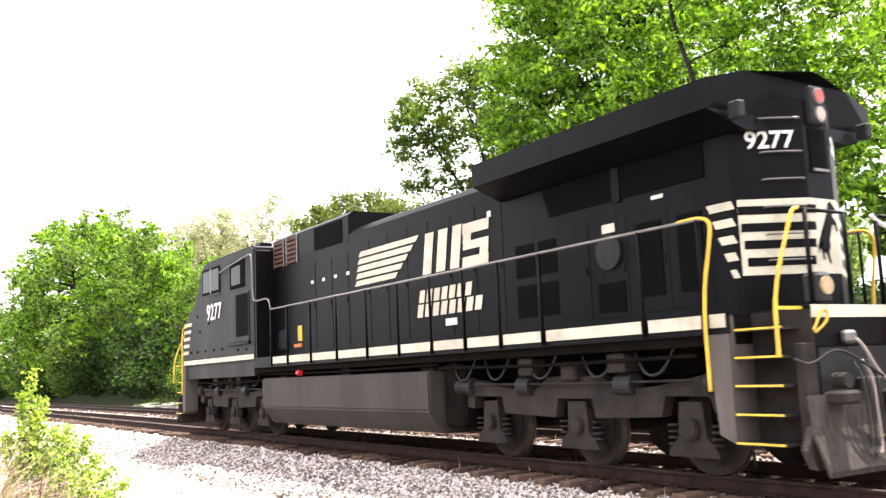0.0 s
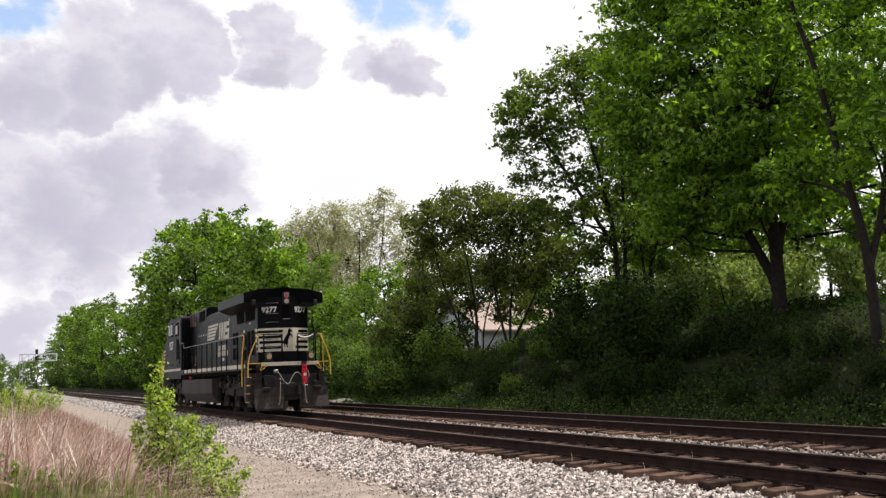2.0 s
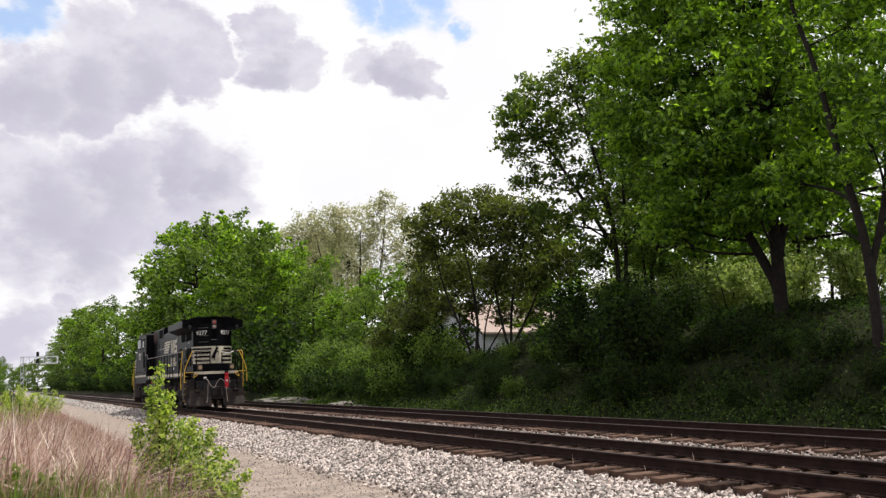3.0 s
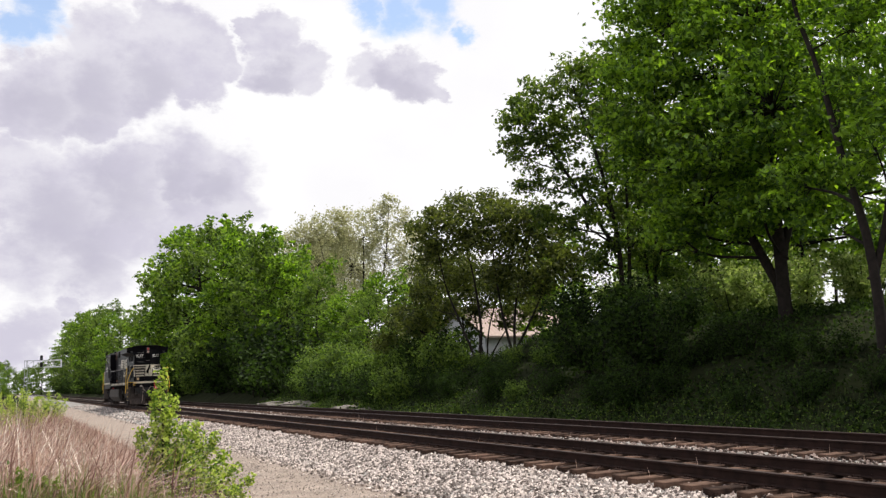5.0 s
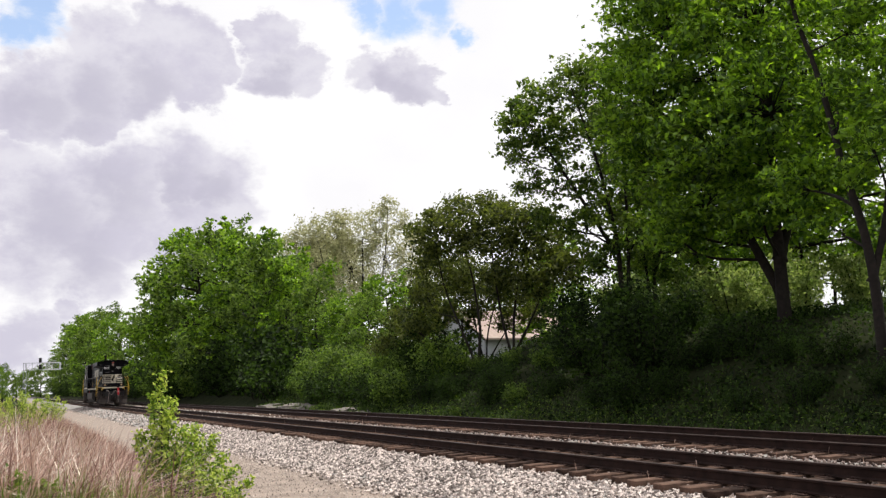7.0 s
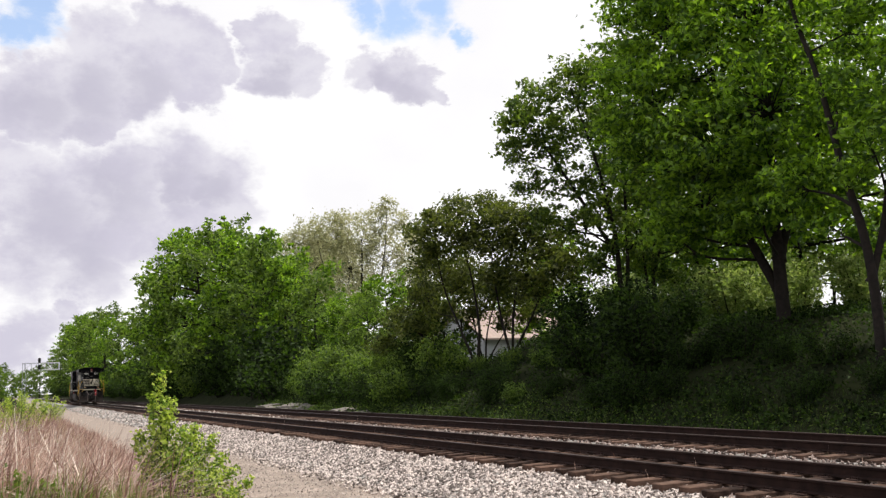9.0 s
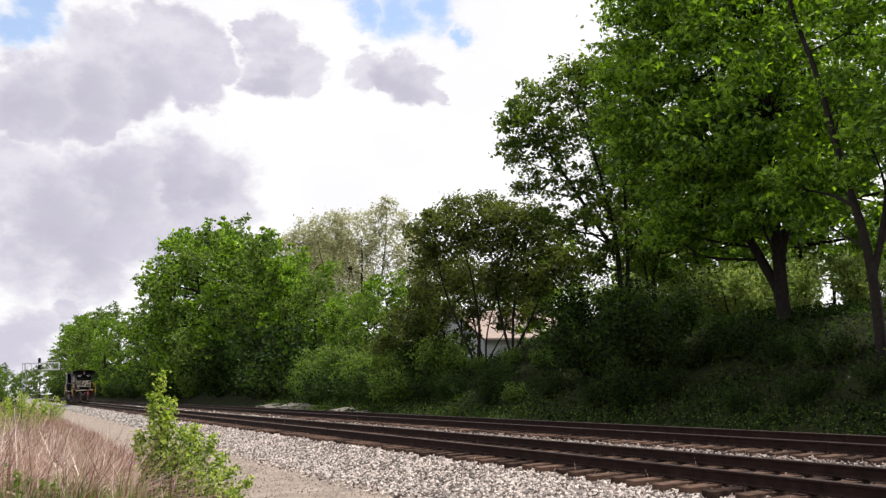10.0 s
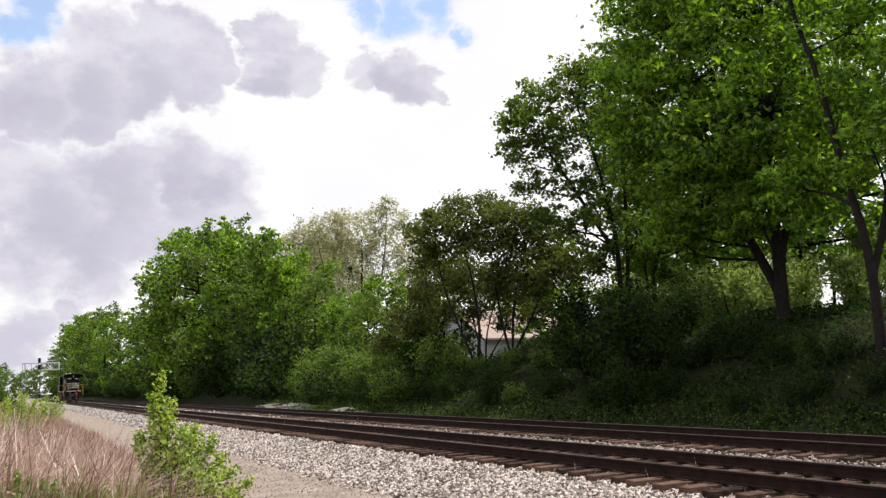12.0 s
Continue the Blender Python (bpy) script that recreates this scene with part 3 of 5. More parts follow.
def build_hood():
    # long hood: side walls, bevelled end and rounded roof
    prof = [(-0.98, 1.86), (0.98, 1.86), (0.98, 4.28), (0.90, 4.38), (0.70, 4.46), (0.30, 4.50), (-0.30, 4.50), (-0.70, 4.46), (-0.90, 4.38), (-0.98, 4.28)]
    bm = bmesh.new()
    prism(bm, prof, "y", 1.0, 15.1)
    hood = lp("hood", bm, M_BLACK, "long black engine hood with rounded roof edges")
    bm = bmesh.new()
    prism(bm, [(-0.98, 1.0), (-0.97, 0.93), (-0.24, 0.50), (0.24, 0.50), (0.97, 0.93), (0.98, 1.0)], "z", 1.86, 4.36)
    end = lp("hood_end", bm, M_BLACK, "bevelled black end of the hood")
    # wide radiator cab with wings
    bm = bmesh.new()
    rows = []
    for s0, w in ((0.77, 1.0), (5.46, 1.0)):
        pr = [(-1.05, 3.98), (-1.54, 4.17), (-1.54, 4.52), (-0.95, 4.66), (0.0, 4.70), (0.95, 4.66), (1.54, 4.52), (1.54, 4.17), (1.05, 3.98)]
        ring = []
        for u, z in pr:
            s = s0 if s0 > 2 else 0.77 - 0.34 * max(0.0, 1 - abs(u) / 1.3)
            ring.append(bm.verts.new((u, s, z)))
        rows.append(ring)
    n = len(rows[0])
    for i in range(n):
        bm.faces.new((rows[0][i], rows[0][(i + 1) % n], rows[1][(i + 1) % n], rows[1][i]))
    bm.faces.new(rows[0][::-1])
    bm.faces.new(rows[1])
    bmesh.ops.recalc_face_normals(bm, faces=bm.faces)
    wing = lp("radiator_housing", bm, M_BLACK, "wide overhanging black radiator housing")
    bm = bmesh.new()
    for k in range(9):
        box(bm, -0.8, 0.8, 0.95 + k * 0.5, 1.3 + k * 0.5, 4.67, 4.72, 0.01)
    lp("radiator_shutter", bm, M_GRIME, parent=wing)
    for u in (-1.2, 1.2):
        bm = boxes((u - 0.06, u + 0.06, 0.55, 0.72, 4.05, 4.25), bevel=0.02)
        lp("bracket", bm, M_RUBBER, parent=wing)
    # raised equipment box with blower intakes
    bm = bmesh.new()
    prism(bm, [(-0.985, 4.1), (0.985, 4.1), (0.985, 4.70), (0.85, 4.79), (-0.85, 4.79), (-0.985, 4.70)], "y", 10.9, 15.08)
    eq = lp("equipment_box", bm, M_BLACK, "raised black equipment box on the hood")
    for side in (-1, 1):
        x = side * 0.987
        bm = boxes((min(x, x + side * 0.012), max(x, x + side * 0.012), 11.2, 12.6, 4.16, 4.66), bevel=0.004)
        lp("intake_screen", bm, M_GRILLE, parent=eq)
        for s0 in (13.55, 14.35):
            for s1 in (s0, s0 + 0.62):
                lp("louvre_post", boxes((min(x, x + side * 0.02), max(x, x + side * 0.02), s1, s1 + 0.06, 4.02, 4.70)), M_STEEL, parent=eq)
            for k in range(6):
                bm = boxes((min(x, x + side * 0.03), max(x, x + side * 0.03), s0 + 0.06, s0 + 0.62, 4.05 + k * 0.108, 4.115 + k * 0.108))
                lp("slat", bm, M_RUSTY, parent=eq)
    # sloped radiator intakes under the wings, doors and screens on the hood sides
    for side in (-1, 1):
        def sheet(s0, s1, z0, z1, out=0.007, bev=0.002):
            x0, x1 = side * 0.978, side * (0.98 + out)
            return boxes((min(x0, x1), max(x0, x1), s0, s1, z0, z1), bevel=bev)
        bm = bmesh.new()
        prism(bm, [(4.30, 3.54), (4.48, 4.02), (1.36, 4.02), (1.36, 3.54)], "x", side * 0.97, side * 0.995)
        lp("radiator_intake", bm, M_GRILLE, "dark screened radiator intake")
        lp("intake_bar", sheet(2.8, 2.95, 3.5, 4.02, 0.03), M_BLACK)
        for s0, s1, z0, z1 in ((4.20, 4.62, 2.11, 2.60), (4.72, 5.18, 2.11, 2.60), (4.20, 4.62, 2.72, 3.22), (4.72, 5.18, 2.72, 3.22)):
            lp("vent_screen", sheet(s0, s1, z0, z1, 0.008), M_GRILLE)
        for s0, s1, z0, z1 in ((1.35, 1.95, 2.0, 3.3), (2.02, 2.66, 2.0, 3.3), (2.75, 3.42, 1.97, 3.28), (3.5, 4.1, 2.0, 3.3),
                               (5.5, 6.2, 1.97, 4.05), (6.25, 6.95, 1.97, 4.05), (7.0, 7.7, 1.97, 4.05), (7.75, 8.45, 1.97, 4.05), (8.5, 9.2, 1.97, 4.05),
                               (9.25, 9.95, 1.97, 4.05), (10.0, 10.7, 1.97, 4.05), (10.95, 11.7, 1.97, 3.9), (11.75, 12.5, 1.97, 3.9), (12.6, 13.3, 1.97, 3.9)):
            door = lp("hood_door", sheet(s0, s1, z0, z1), M_BLACK)
            x = side * 0.992
            lp("latch", boxes((x - 0.010, x + 0.010, s0 + 0.05, s0 + 0.08, (z0 + z1) / 2 - 0.06, (z0 + z1) / 2 + 0.06)), M_BLACK, parent=door)
        for s0, s1, z0, z1 in ((2.82, 3.34, 2.05, 2.45), (1.45, 1.85, 2.2, 3.15), (2.12, 2.56, 2.2, 3.15)):
            lp("door_screen", sheet(s0, s1, z0, z1, 0.02, 0.0), M_GRILLE)
        bm = bmesh.new()
        disc(bm, (side * 1.0, 3.08, 2.86), "x", 0.24, 0.06, 24)
        lp("round_hatch", bm, M_DUSTY, smooth=False)
        lp("notice_plate", sheet(2.95, 3.2, 3.12, 3.24, 0.016, 0), M_CREAM)
        lp("notice_plate", sheet(5.78, 5.88, 3.80, 3.90, 0.014, 0), M_WHITE)
        lp("notice_plate", sheet(2.05, 2.25, 3.42, 3.47, 0.014, 0), M_WHITE)
        for s0 in (10.9, 11.5, 12.1, 12.7):
            lp("notice_plate", sheet(s0, s0 + 0.12, 3.44, 3.51, 0.016, 0), M_WHITE)
        lp("notice_plate", sheet(6.9, 7.25, 2.14, 2.26, 0.016, 0), M_WHITE)
        lp("notice_plate", sheet(13.4, 13.62, 2.2, 2.55, 0.016, 0), M_YELLOW)
    return hood, end


def slant(bm, x, s0, s1, z0, z1, lean, out=0.004):
    """A leaning bar on the side wall at x, leaning forward at its head."""
    xo = x + math.copysign(out, x)
    flat(bm, [(xo, s0, z0), (xo, s1, z0), (xo, s1 + lean, z1), (xo, s0 + lean, z1)] if x > 0 else
         [(xo, s1, z0), (xo, s0, z0), (xo, s0 + lean, z1), (xo, s1 + lean, z1)])


def solidify(bm, depth=0.004):
    bmesh.ops.recalc_face_normals(bm, faces=bm.faces)
    return bm


def build_livery():
    for side in (-1, 1):
        x = side * 0.994
        # striped flag: five bars, each shorter at its rear end than the one above
        bm = bmesh.new()
        for k in range(5):
            z1 = 3.84 - k * 0.145
            slant(bm, x, 8.15 + k * 0.2, 10.45 + k * 0.05, z1 - 0.105, z1, -0.10)
        lp("flag_stripes", bm, M_CREAM, "cream flag stripes painted on the hood")
        # two heavy slanted initials as plain shapes
        for s0, s1, ln in ((7.66, 7.95, -0.14), (7.20, 7.50, -0.14), (6.76, 7.04, -0.14)):
            bm = bmesh.new()
            slant(bm, x, s0, s1, 3.09, 3.82, ln)
            lp("emblem_bar", bm, M_CREAM)
        bm = bmesh.new()
        for a, b, z0, z1 in ((5.85, 6.62, 3.62, 3.80), (6.38, 6.62, 3.46, 3.62), (5.88, 6.62, 3.36, 3.50), (5.90, 6.14, 3.22, 3.36), (5.90, 6.66, 3.07, 3.24)):
            slant(bm, x, a, b, z0, z1, -0.03)
        lp("emblem_curve", bm, M_CREAM)
        # two lines of lettering as plain bars
        for z0, z1, s0, n, w in ((2.60, 2.82, 8.12, 7, 0.25), (2.34, 2.57, 8.20, 8, 0.265)):
            for k in range(n):
                bm = bmesh.new()
                slant(bm, x, s0 - k * w - w * 0.72, s0 - k * w, z0, z1, -0.06)
                lp("lettering_bar", bm, M_CREAM)
    # bevelled end: cream panel with dark bars, and a dark figure on the middle face
    def on_end(k, z, out=0.004):
        """A point on the end faces: k from -1 at one side to 1 at the other."""
        if abs(k) <= 0.25:
            return Vector((k * 0.96, 0.50 - out, z))
        t = (abs(k) - 0.25) / 0.75
        u, s = 0.24 + t * 0.73, 0.50 + t * 0.43
        nrm = Vector((0.43, -0.73, 0)).normalized() * out
        return Vector((math.copysign(u + nrm.x, k), s + nrm.y, z))

    def end_panel(name, ks, z0, z1, mat, out, label=""):
        bm = bmesh.new()
        lo = [bm.verts.new(on_end(k, z0, out)) for k in ks]
        hi = [bm.verts.new(on_end(k, z1, out)) for k in ks]
        for i in range(len(ks) - 1):
            bm.faces.new((lo[i], lo[i + 1], hi[i + 1], hi[i]))
        return lp(name, bm, mat, label)

    end_panel("cream_panel", (-1, -0.255, 0.255, 1), 2.30, 3.18, M_CREAM, 0.005, "cream painted panel with black bars on the hood end")
    for k in range(4):
        z = 3.10 - k * 0.2
        end_panel("black_bar", (-1.0 + 0.02 * k, -0.256, -0.14 - 0.03 * k), z - 0.10, z, M_BLACK, 0.010)
        end_panel("black_bar", (0.52 - 0.05 * k, 0.97), z - 0.10, z, M_BLACK, 0.010)
    for side in (-1, 1):
        bm = bmesh.new()
        for k in range(5):
            z1 = 3.18 - k * 0.2
            slant(bm, side * 0.985, 0.95, 1.32 - k * 0.07, z1 - 0.1, z1, 0.05, 0.004)
        lp("side_stripes", bm, M_CREAM)
    bm = bmesh.new()
    fig = [(0.13, 3.16), (0.19, 3.10), (0.23, 3.05), (0.21, 3.02), (0.15, 3.05), (0.15, 2.98), (0.22, 2.90), (0.235, 2.80), (0.21, 2.80), (0.19, 2.87), (0.13, 2.88), (0.10, 2.78), (0.06, 2.70),
           (0.07, 2.62), (0.03, 2.54), (0.06, 2.42), (0.03, 2.42), (-0.01, 2.53), (-0.02, 2.62), (-0.06, 2.56), (-0.05, 2.46), (-0.08, 2.46), (-0.10, 2.58), (-0.05, 2.68), (-0.12, 2.60), (-0.155, 2.52),
           (-0.16, 2.62), (-0.10, 2.74), (-0.03, 2.80), (0.02, 2.90), (0.06, 3.02), (0.08, 3.12)]
    vs = [bm.verts.new((u, 0.488, z)) for u, z in fig]
    bm.faces.new(vs)
    bmesh.ops.triangulate(bm, faces=bm.faces)
    lp("emblem_figure", bm, M_BLACK, "dark emblem on the cream panel")
    # recess, lamps, rungs on the end
    lp("number_recess", boxes((-0.15, 0.15, 0.485, 0.50, 3.50, 4.02)), M_GRILLE)
    lp("recess_tray", boxes((-0.14, 0.14, 0.45, 0.50, 3.50, 3.53)), M_STEEL)
    hl = lp("headlight", boxes((-0.13, 0.13, 0.42, 0.52, 4.06, 4.52), bevel=0.02), M_RUBBER, "pair of round headlights in a black housing")
    for z, m in ((4.40, M_LAMP_RED), (4.18, M_LAMP)):
        bm = bmesh.new()
        disc(bm, (0, 0.415, z), "y", 0.098, 0.03, 20)
        lp("bezel", bm, M_STEEL, parent=hl)
        bm = bmesh.new()
        disc(bm, (0, 0.402, z), "y", 0.078, 0.02, 20)
        lp("lens", bm, m, parent=hl)
    for z in (4.12, 3.72, 3.40, 3.08, 2.76, 2.46):
        a, b = on_end(-0.72, z, 0.01), on_end(-0.30, z, 0.01)
        o = Vector((-0.43, -0.73, 0)).normalized() * 0.07
        ltube("grab_rung", M_STEEL, ([a, a + o, b + o, b], 0.012, 6))


def build_cab():
    # cab shell and sloped nose, as seen from the side: (s, z)
    side = [(15.1, 1.80), (20.95, 1.80), (21.03, 2.3), (20.90, 3.05), (20.40, 3.36), (19.85, 3.62), (19.35, 4.30), (19.2, 4.52), (18.9, 4.66), (15.4, 4.66), (15.1, 4.58)]
    bm = bmesh.new()
    prism(bm, side, "x", -1.47, 1.47)
    bmesh.ops.bevel(bm, geom=[e for e in bm.edges if abs(e.verts[0].co.x - e.verts[1].co.x) < 1e-5 and e.calc_length() > 0.2], offset=0.05, segments=2, affect="EDGES")
    cab = lp("cab", bm, M_DUSTY, "wide dusty black driver's cab")
    for sd in (-1, 1):
        x0, x1 = sd * 1.465, sd * 1.485
        lo, hi = min(x0, x1), max(x0, x1)
        win = lp("window_frame", boxes((lo, hi, 17.62, 19.14, 3.72, 4.45), bevel=0.01), M_GRILLE, parent=cab)
        lp("side_window", boxes((sd * 1.488 - 0.004, sd * 1.488 + 0.004, 17.72, 18.35, 3.80, 4.38)), M_GLASS, parent=cab)
        lp("side_window", boxes((sd * 1.488 - 0.004, sd * 1.488 + 0.004, 18.42, 19.04, 3.80, 4.38)), M_GLASS, parent=cab)
        lp("window_post", boxes((sd * 1.492 - 0.006, sd * 1.492 + 0.006, 18.34, 18.43, 3.74, 4.43)), M_STEEL, parent=cab)
        lp("armrest", boxes((lo, hi + 0.03 * (sd > 0), 17.65, 19.1, 3.66, 3.73)), M_DUSTY, parent=cab)
        lp("door_window", boxes((lo, hi, 15.75, 16.85, 3.68, 4.40), bevel=0.01), M_GRILLE, parent=cab)
        lp("door_glass", boxes((sd * 1.488 - 0.004, sd * 1.488 + 0.004, 16.05, 16.7, 3.78, 4.26)), M_GLASS, parent=cab)
        door = lp("side_door", boxes((min(sd * 1.46, sd * 1.50), max(sd * 1.46, sd * 1.50), 15.45, 16.95, 2.32, 3.55), bevel=0.012), M_DUSTY, parent=cab)
        lp("dark_panel", boxes((sd * 1.503 - 0.005, sd * 1.503 + 0.005, 15.5, 16.35, 2.45, 3.5)), M_GRILLE, parent=cab)
        lp("ledge", boxes((min(sd * 1.46, sd * 1.54), max(sd * 1.46, sd * 1.54), 15.4, 17.0, 2.24, 2.31), bevel=0.01), M_BLACK, parent=cab)
        bm = bmesh.new()
        for k in range(5):
            z1 = 3.06 - k * 0.2
            slant(bm, sd * 1.474, 20.15 + k * 0.08, 20.86 + k * 0.03, z1 - 0.1, z1, -0.06, 0.014)
        lp("nose_stripes", bm, M_CREAM, parent=cab)
        lp("sill_stripe", boxes((sd * 1.478 - 0.004, sd * 1.478 + 0.004, 15.2, 20.92, 1.86, 1.98)), M_CREAM, parent=cab)
        lp("cab_skirt", boxes((min(sd * 1.38, sd * 1.46), max(sd * 1.38, sd * 1.46), 15.2, 20.8, 1.45, 1.80), bevel=0.01), M_DUSTY, parent=cab)
        ltube("grab_rail", M_STEEL, ([(sd * 1.48, 17.55, 4.22), (sd * 1.56, 17.5, 4.22), (sd * 1.56, 15.2, 4.42), (sd * 1.56, 15.05, 4.38), (sd * 1.56, 15.0, 3.30), (sd * 1.54, 14.85, 3.22),
                                       (sd * 1.54, 14.2, 3.24), (sd * 1.52, 14.05, 3.18), (sd * 1.52, 13.95, 2.96)], 0.02, 6), parent=cab)
        lp("notice_plate", boxes((sd * 1.0 - 0.02, sd * 1.0 + 0.02, 14.2, 14.75, 2.05, 2.5)), M_DUSTY, parent=cab)
        lp("marker_plate", boxes((sd * 1.0 - 0.022, sd * 1.0 + 0.022, 13.4, 13.8, 2.06, 2.14)), M_ORANGE, parent=cab)
        for s, z in ((19.6, 3.2), (19.4, 2.75), (18.6, 2.95), (20.2, 2.2), (19.6, 2.2), (18.9, 2.2), (18.2, 2.2), (17.5, 2.2), (16.3, 2.12), (15.7, 2.12)):
            bm = bmesh.new()
            disc(bm, (sd * 1.475, s, z), "x", 0.035, 0.03, 8)
            lp("bolt_plate", bm, M_GRILLE, parent=cab)
    lp("cab_wall", boxes((-1.46, 1.46, 15.02, 15.1, 1.86, 4.50), bevel=0.01), M_BLACK, parent=cab)
    bm = boxes((-0.6, 0.6, 16.2, 17.4, 4.66, 4.78), (0.7, 1.1, 17.7, 18.2, 4.66, 4.80), (-1.1, -0.8, 15.6, 16.0, 4.66, 4.80), bevel=0.03)
    lp("roof_fittings", bm, M_BLACK, parent=cab)
    for u in (-0.74, 0.0):
        bm = bmesh.new()
        y0, z0, y1, z1 = 19.83, 3.70, 19.40, 4.28
        flat(bm, [(u + 0.06, y0 + 0.012, z0), (u + 0.68, y0 + 0.012, z0), (u + 0.68, y1 + 0.012, z1), (u + 0.06, y1 + 0.012, z1)])
        lp("windscreen", bm, M_GLASS, parent=cab)
    return cab


def build_frame():
    fr = lp("underframe", boxes((-1.40, 1.40, 0.75, 21.0, 1.52, 1.86), (-0.5, 0.5, 1.0, 20.6, 1.2, 1.55), bevel=0.01), M_UNDERSHADE, "steel underframe in a near-black shadow tone")
    lp("deck", boxes((-1.5, 1.5, 0.76, 15.1, 1.83, 1.875), (-1.1, 1.1, 0.02, 0.76, 1.83, 1.875), (-1.1, 1.1, 20.99, 21.73, 1.83, 1.875)), M_BLACK, "black walkway deck")
    posts = [1.06, 2.0, 3.95, 4.95, 5.9, 6.9, 8.0, 9.2, 10.5, 11.75, 13.0, 13.95]
    for sd in (-1, 1):
        x = sd * 1.505
        lp("side_sill", boxes((min(x, x - sd * 0.05), max(x, x - sd * 0.05), 0.76, 15.1, 1.64, 1.88)), M_BLACK)
        for a, b in zip(posts[:-1], posts[1:]):
            lp("sill_stripe", boxes((x + sd * 0.004 - 0.004, x + sd * 0.004 + 0.004, a + 0.06, b - 0.06, 1.71, 1.86)), M_CREAM)
        lp("sill_stripe", boxes((x + sd * 0.004 - 0.004, x + sd * 0.004 + 0.004, 0.78, 1.0, 1.71, 1.86)), M_CREAM)
        for s in posts:
            ltube("handrail_post", M_BLACK, ([(x + sd * 0.015, s, 1.66), (x + sd * 0.015, s, 2.94)], 0.024, 6))
        ltube("handrail", M_STEEL, ([(x + sd * 0.015, 1.0, 2.94), (x + sd * 0.015, 7.5, 2.945), (x + sd * 0.015, 13.95, 2.96)], 0.021, 6), label="long worn steel handrail")
        # piping and brackets under the sill
        for z, s0, s1 in ((1.42, 1.4, 7.0), (1.34, 14.8, 20.0), (1.48, 7.0, 15.0)):
            ltube("air_pipe", M_UNDERSHADE, ([(sd * 1.32, s0, z), (sd * 1.34, (s0 + s1) / 2, z - 0.04), (sd * 1.32, s1, z)], 0.025, 6))
        for s in (2.1, 3.1, 4.3, 5.4, 6.3, 15.6, 17.6, 19.0):
            ltube("hanging_hose", M_RUBBER, ([(sd * 1.28, s - 0.35, 1.55), (sd * 1.33, s - 0.15, 1.22), (sd * 1.30, s + 0.15, 1.20), (sd * 1.22, s + 0.4, 1.50)], 0.018, 6))
        for s in (2.6, 4.5, 16.6, 18.4):
            lp("junction_box", boxes((min(sd * 1.05, sd * 1.32), max(sd * 1.05, sd * 1.32), s, s + 0.34, 1.25, 1.5), bevel=0.02), M_GRIME)
    # fuel tank
    bm = bmesh.new()
    prism(bm, [(-1.5, 1.38), (-1.5, 0.72), (-1.22, 0.34), (1.22, 0.34), (1.5, 0.72), (1.5, 1.38)], "y", 7.07, 14.62)
    bmesh.ops.bevel(bm, geom=list(bm.edges), offset=0.03, segments=2, affect="EDGES")
    tank = lp("fuel_tank", bm, M_TANK, "grey slab-sided fuel tank")
    for s in (7.4, 10.6, 13.8):
        lp("tank_mount", boxes((-1.2, 1.2, s, s + 0.4, 1.36, 1.55)), M_GRIME, parent=tank)
    for sd in (-1, 1):
        bm = bmesh.new()
        disc(bm, (sd * 1.42, 12.6, 1.47), "y", 0.06, 0.16, 10)
        lp("filler_cap", bm, M_RED, parent=tank)
    # air reservoirs, and gear between tank and trucks in the painted shadow tone
    lp("equipment_rack", boxes((-1.25, 1.25, 6.4, 7.0, 0.45, 1.5), bevel=0.05), M_UNDERSHADE)
    bm = bmesh.new()
    disc(bm, (0, 7.0, 1.62), "y", 0.16, 13.0, 12)
    lp("air_reservoir", bm, M_GRIME)


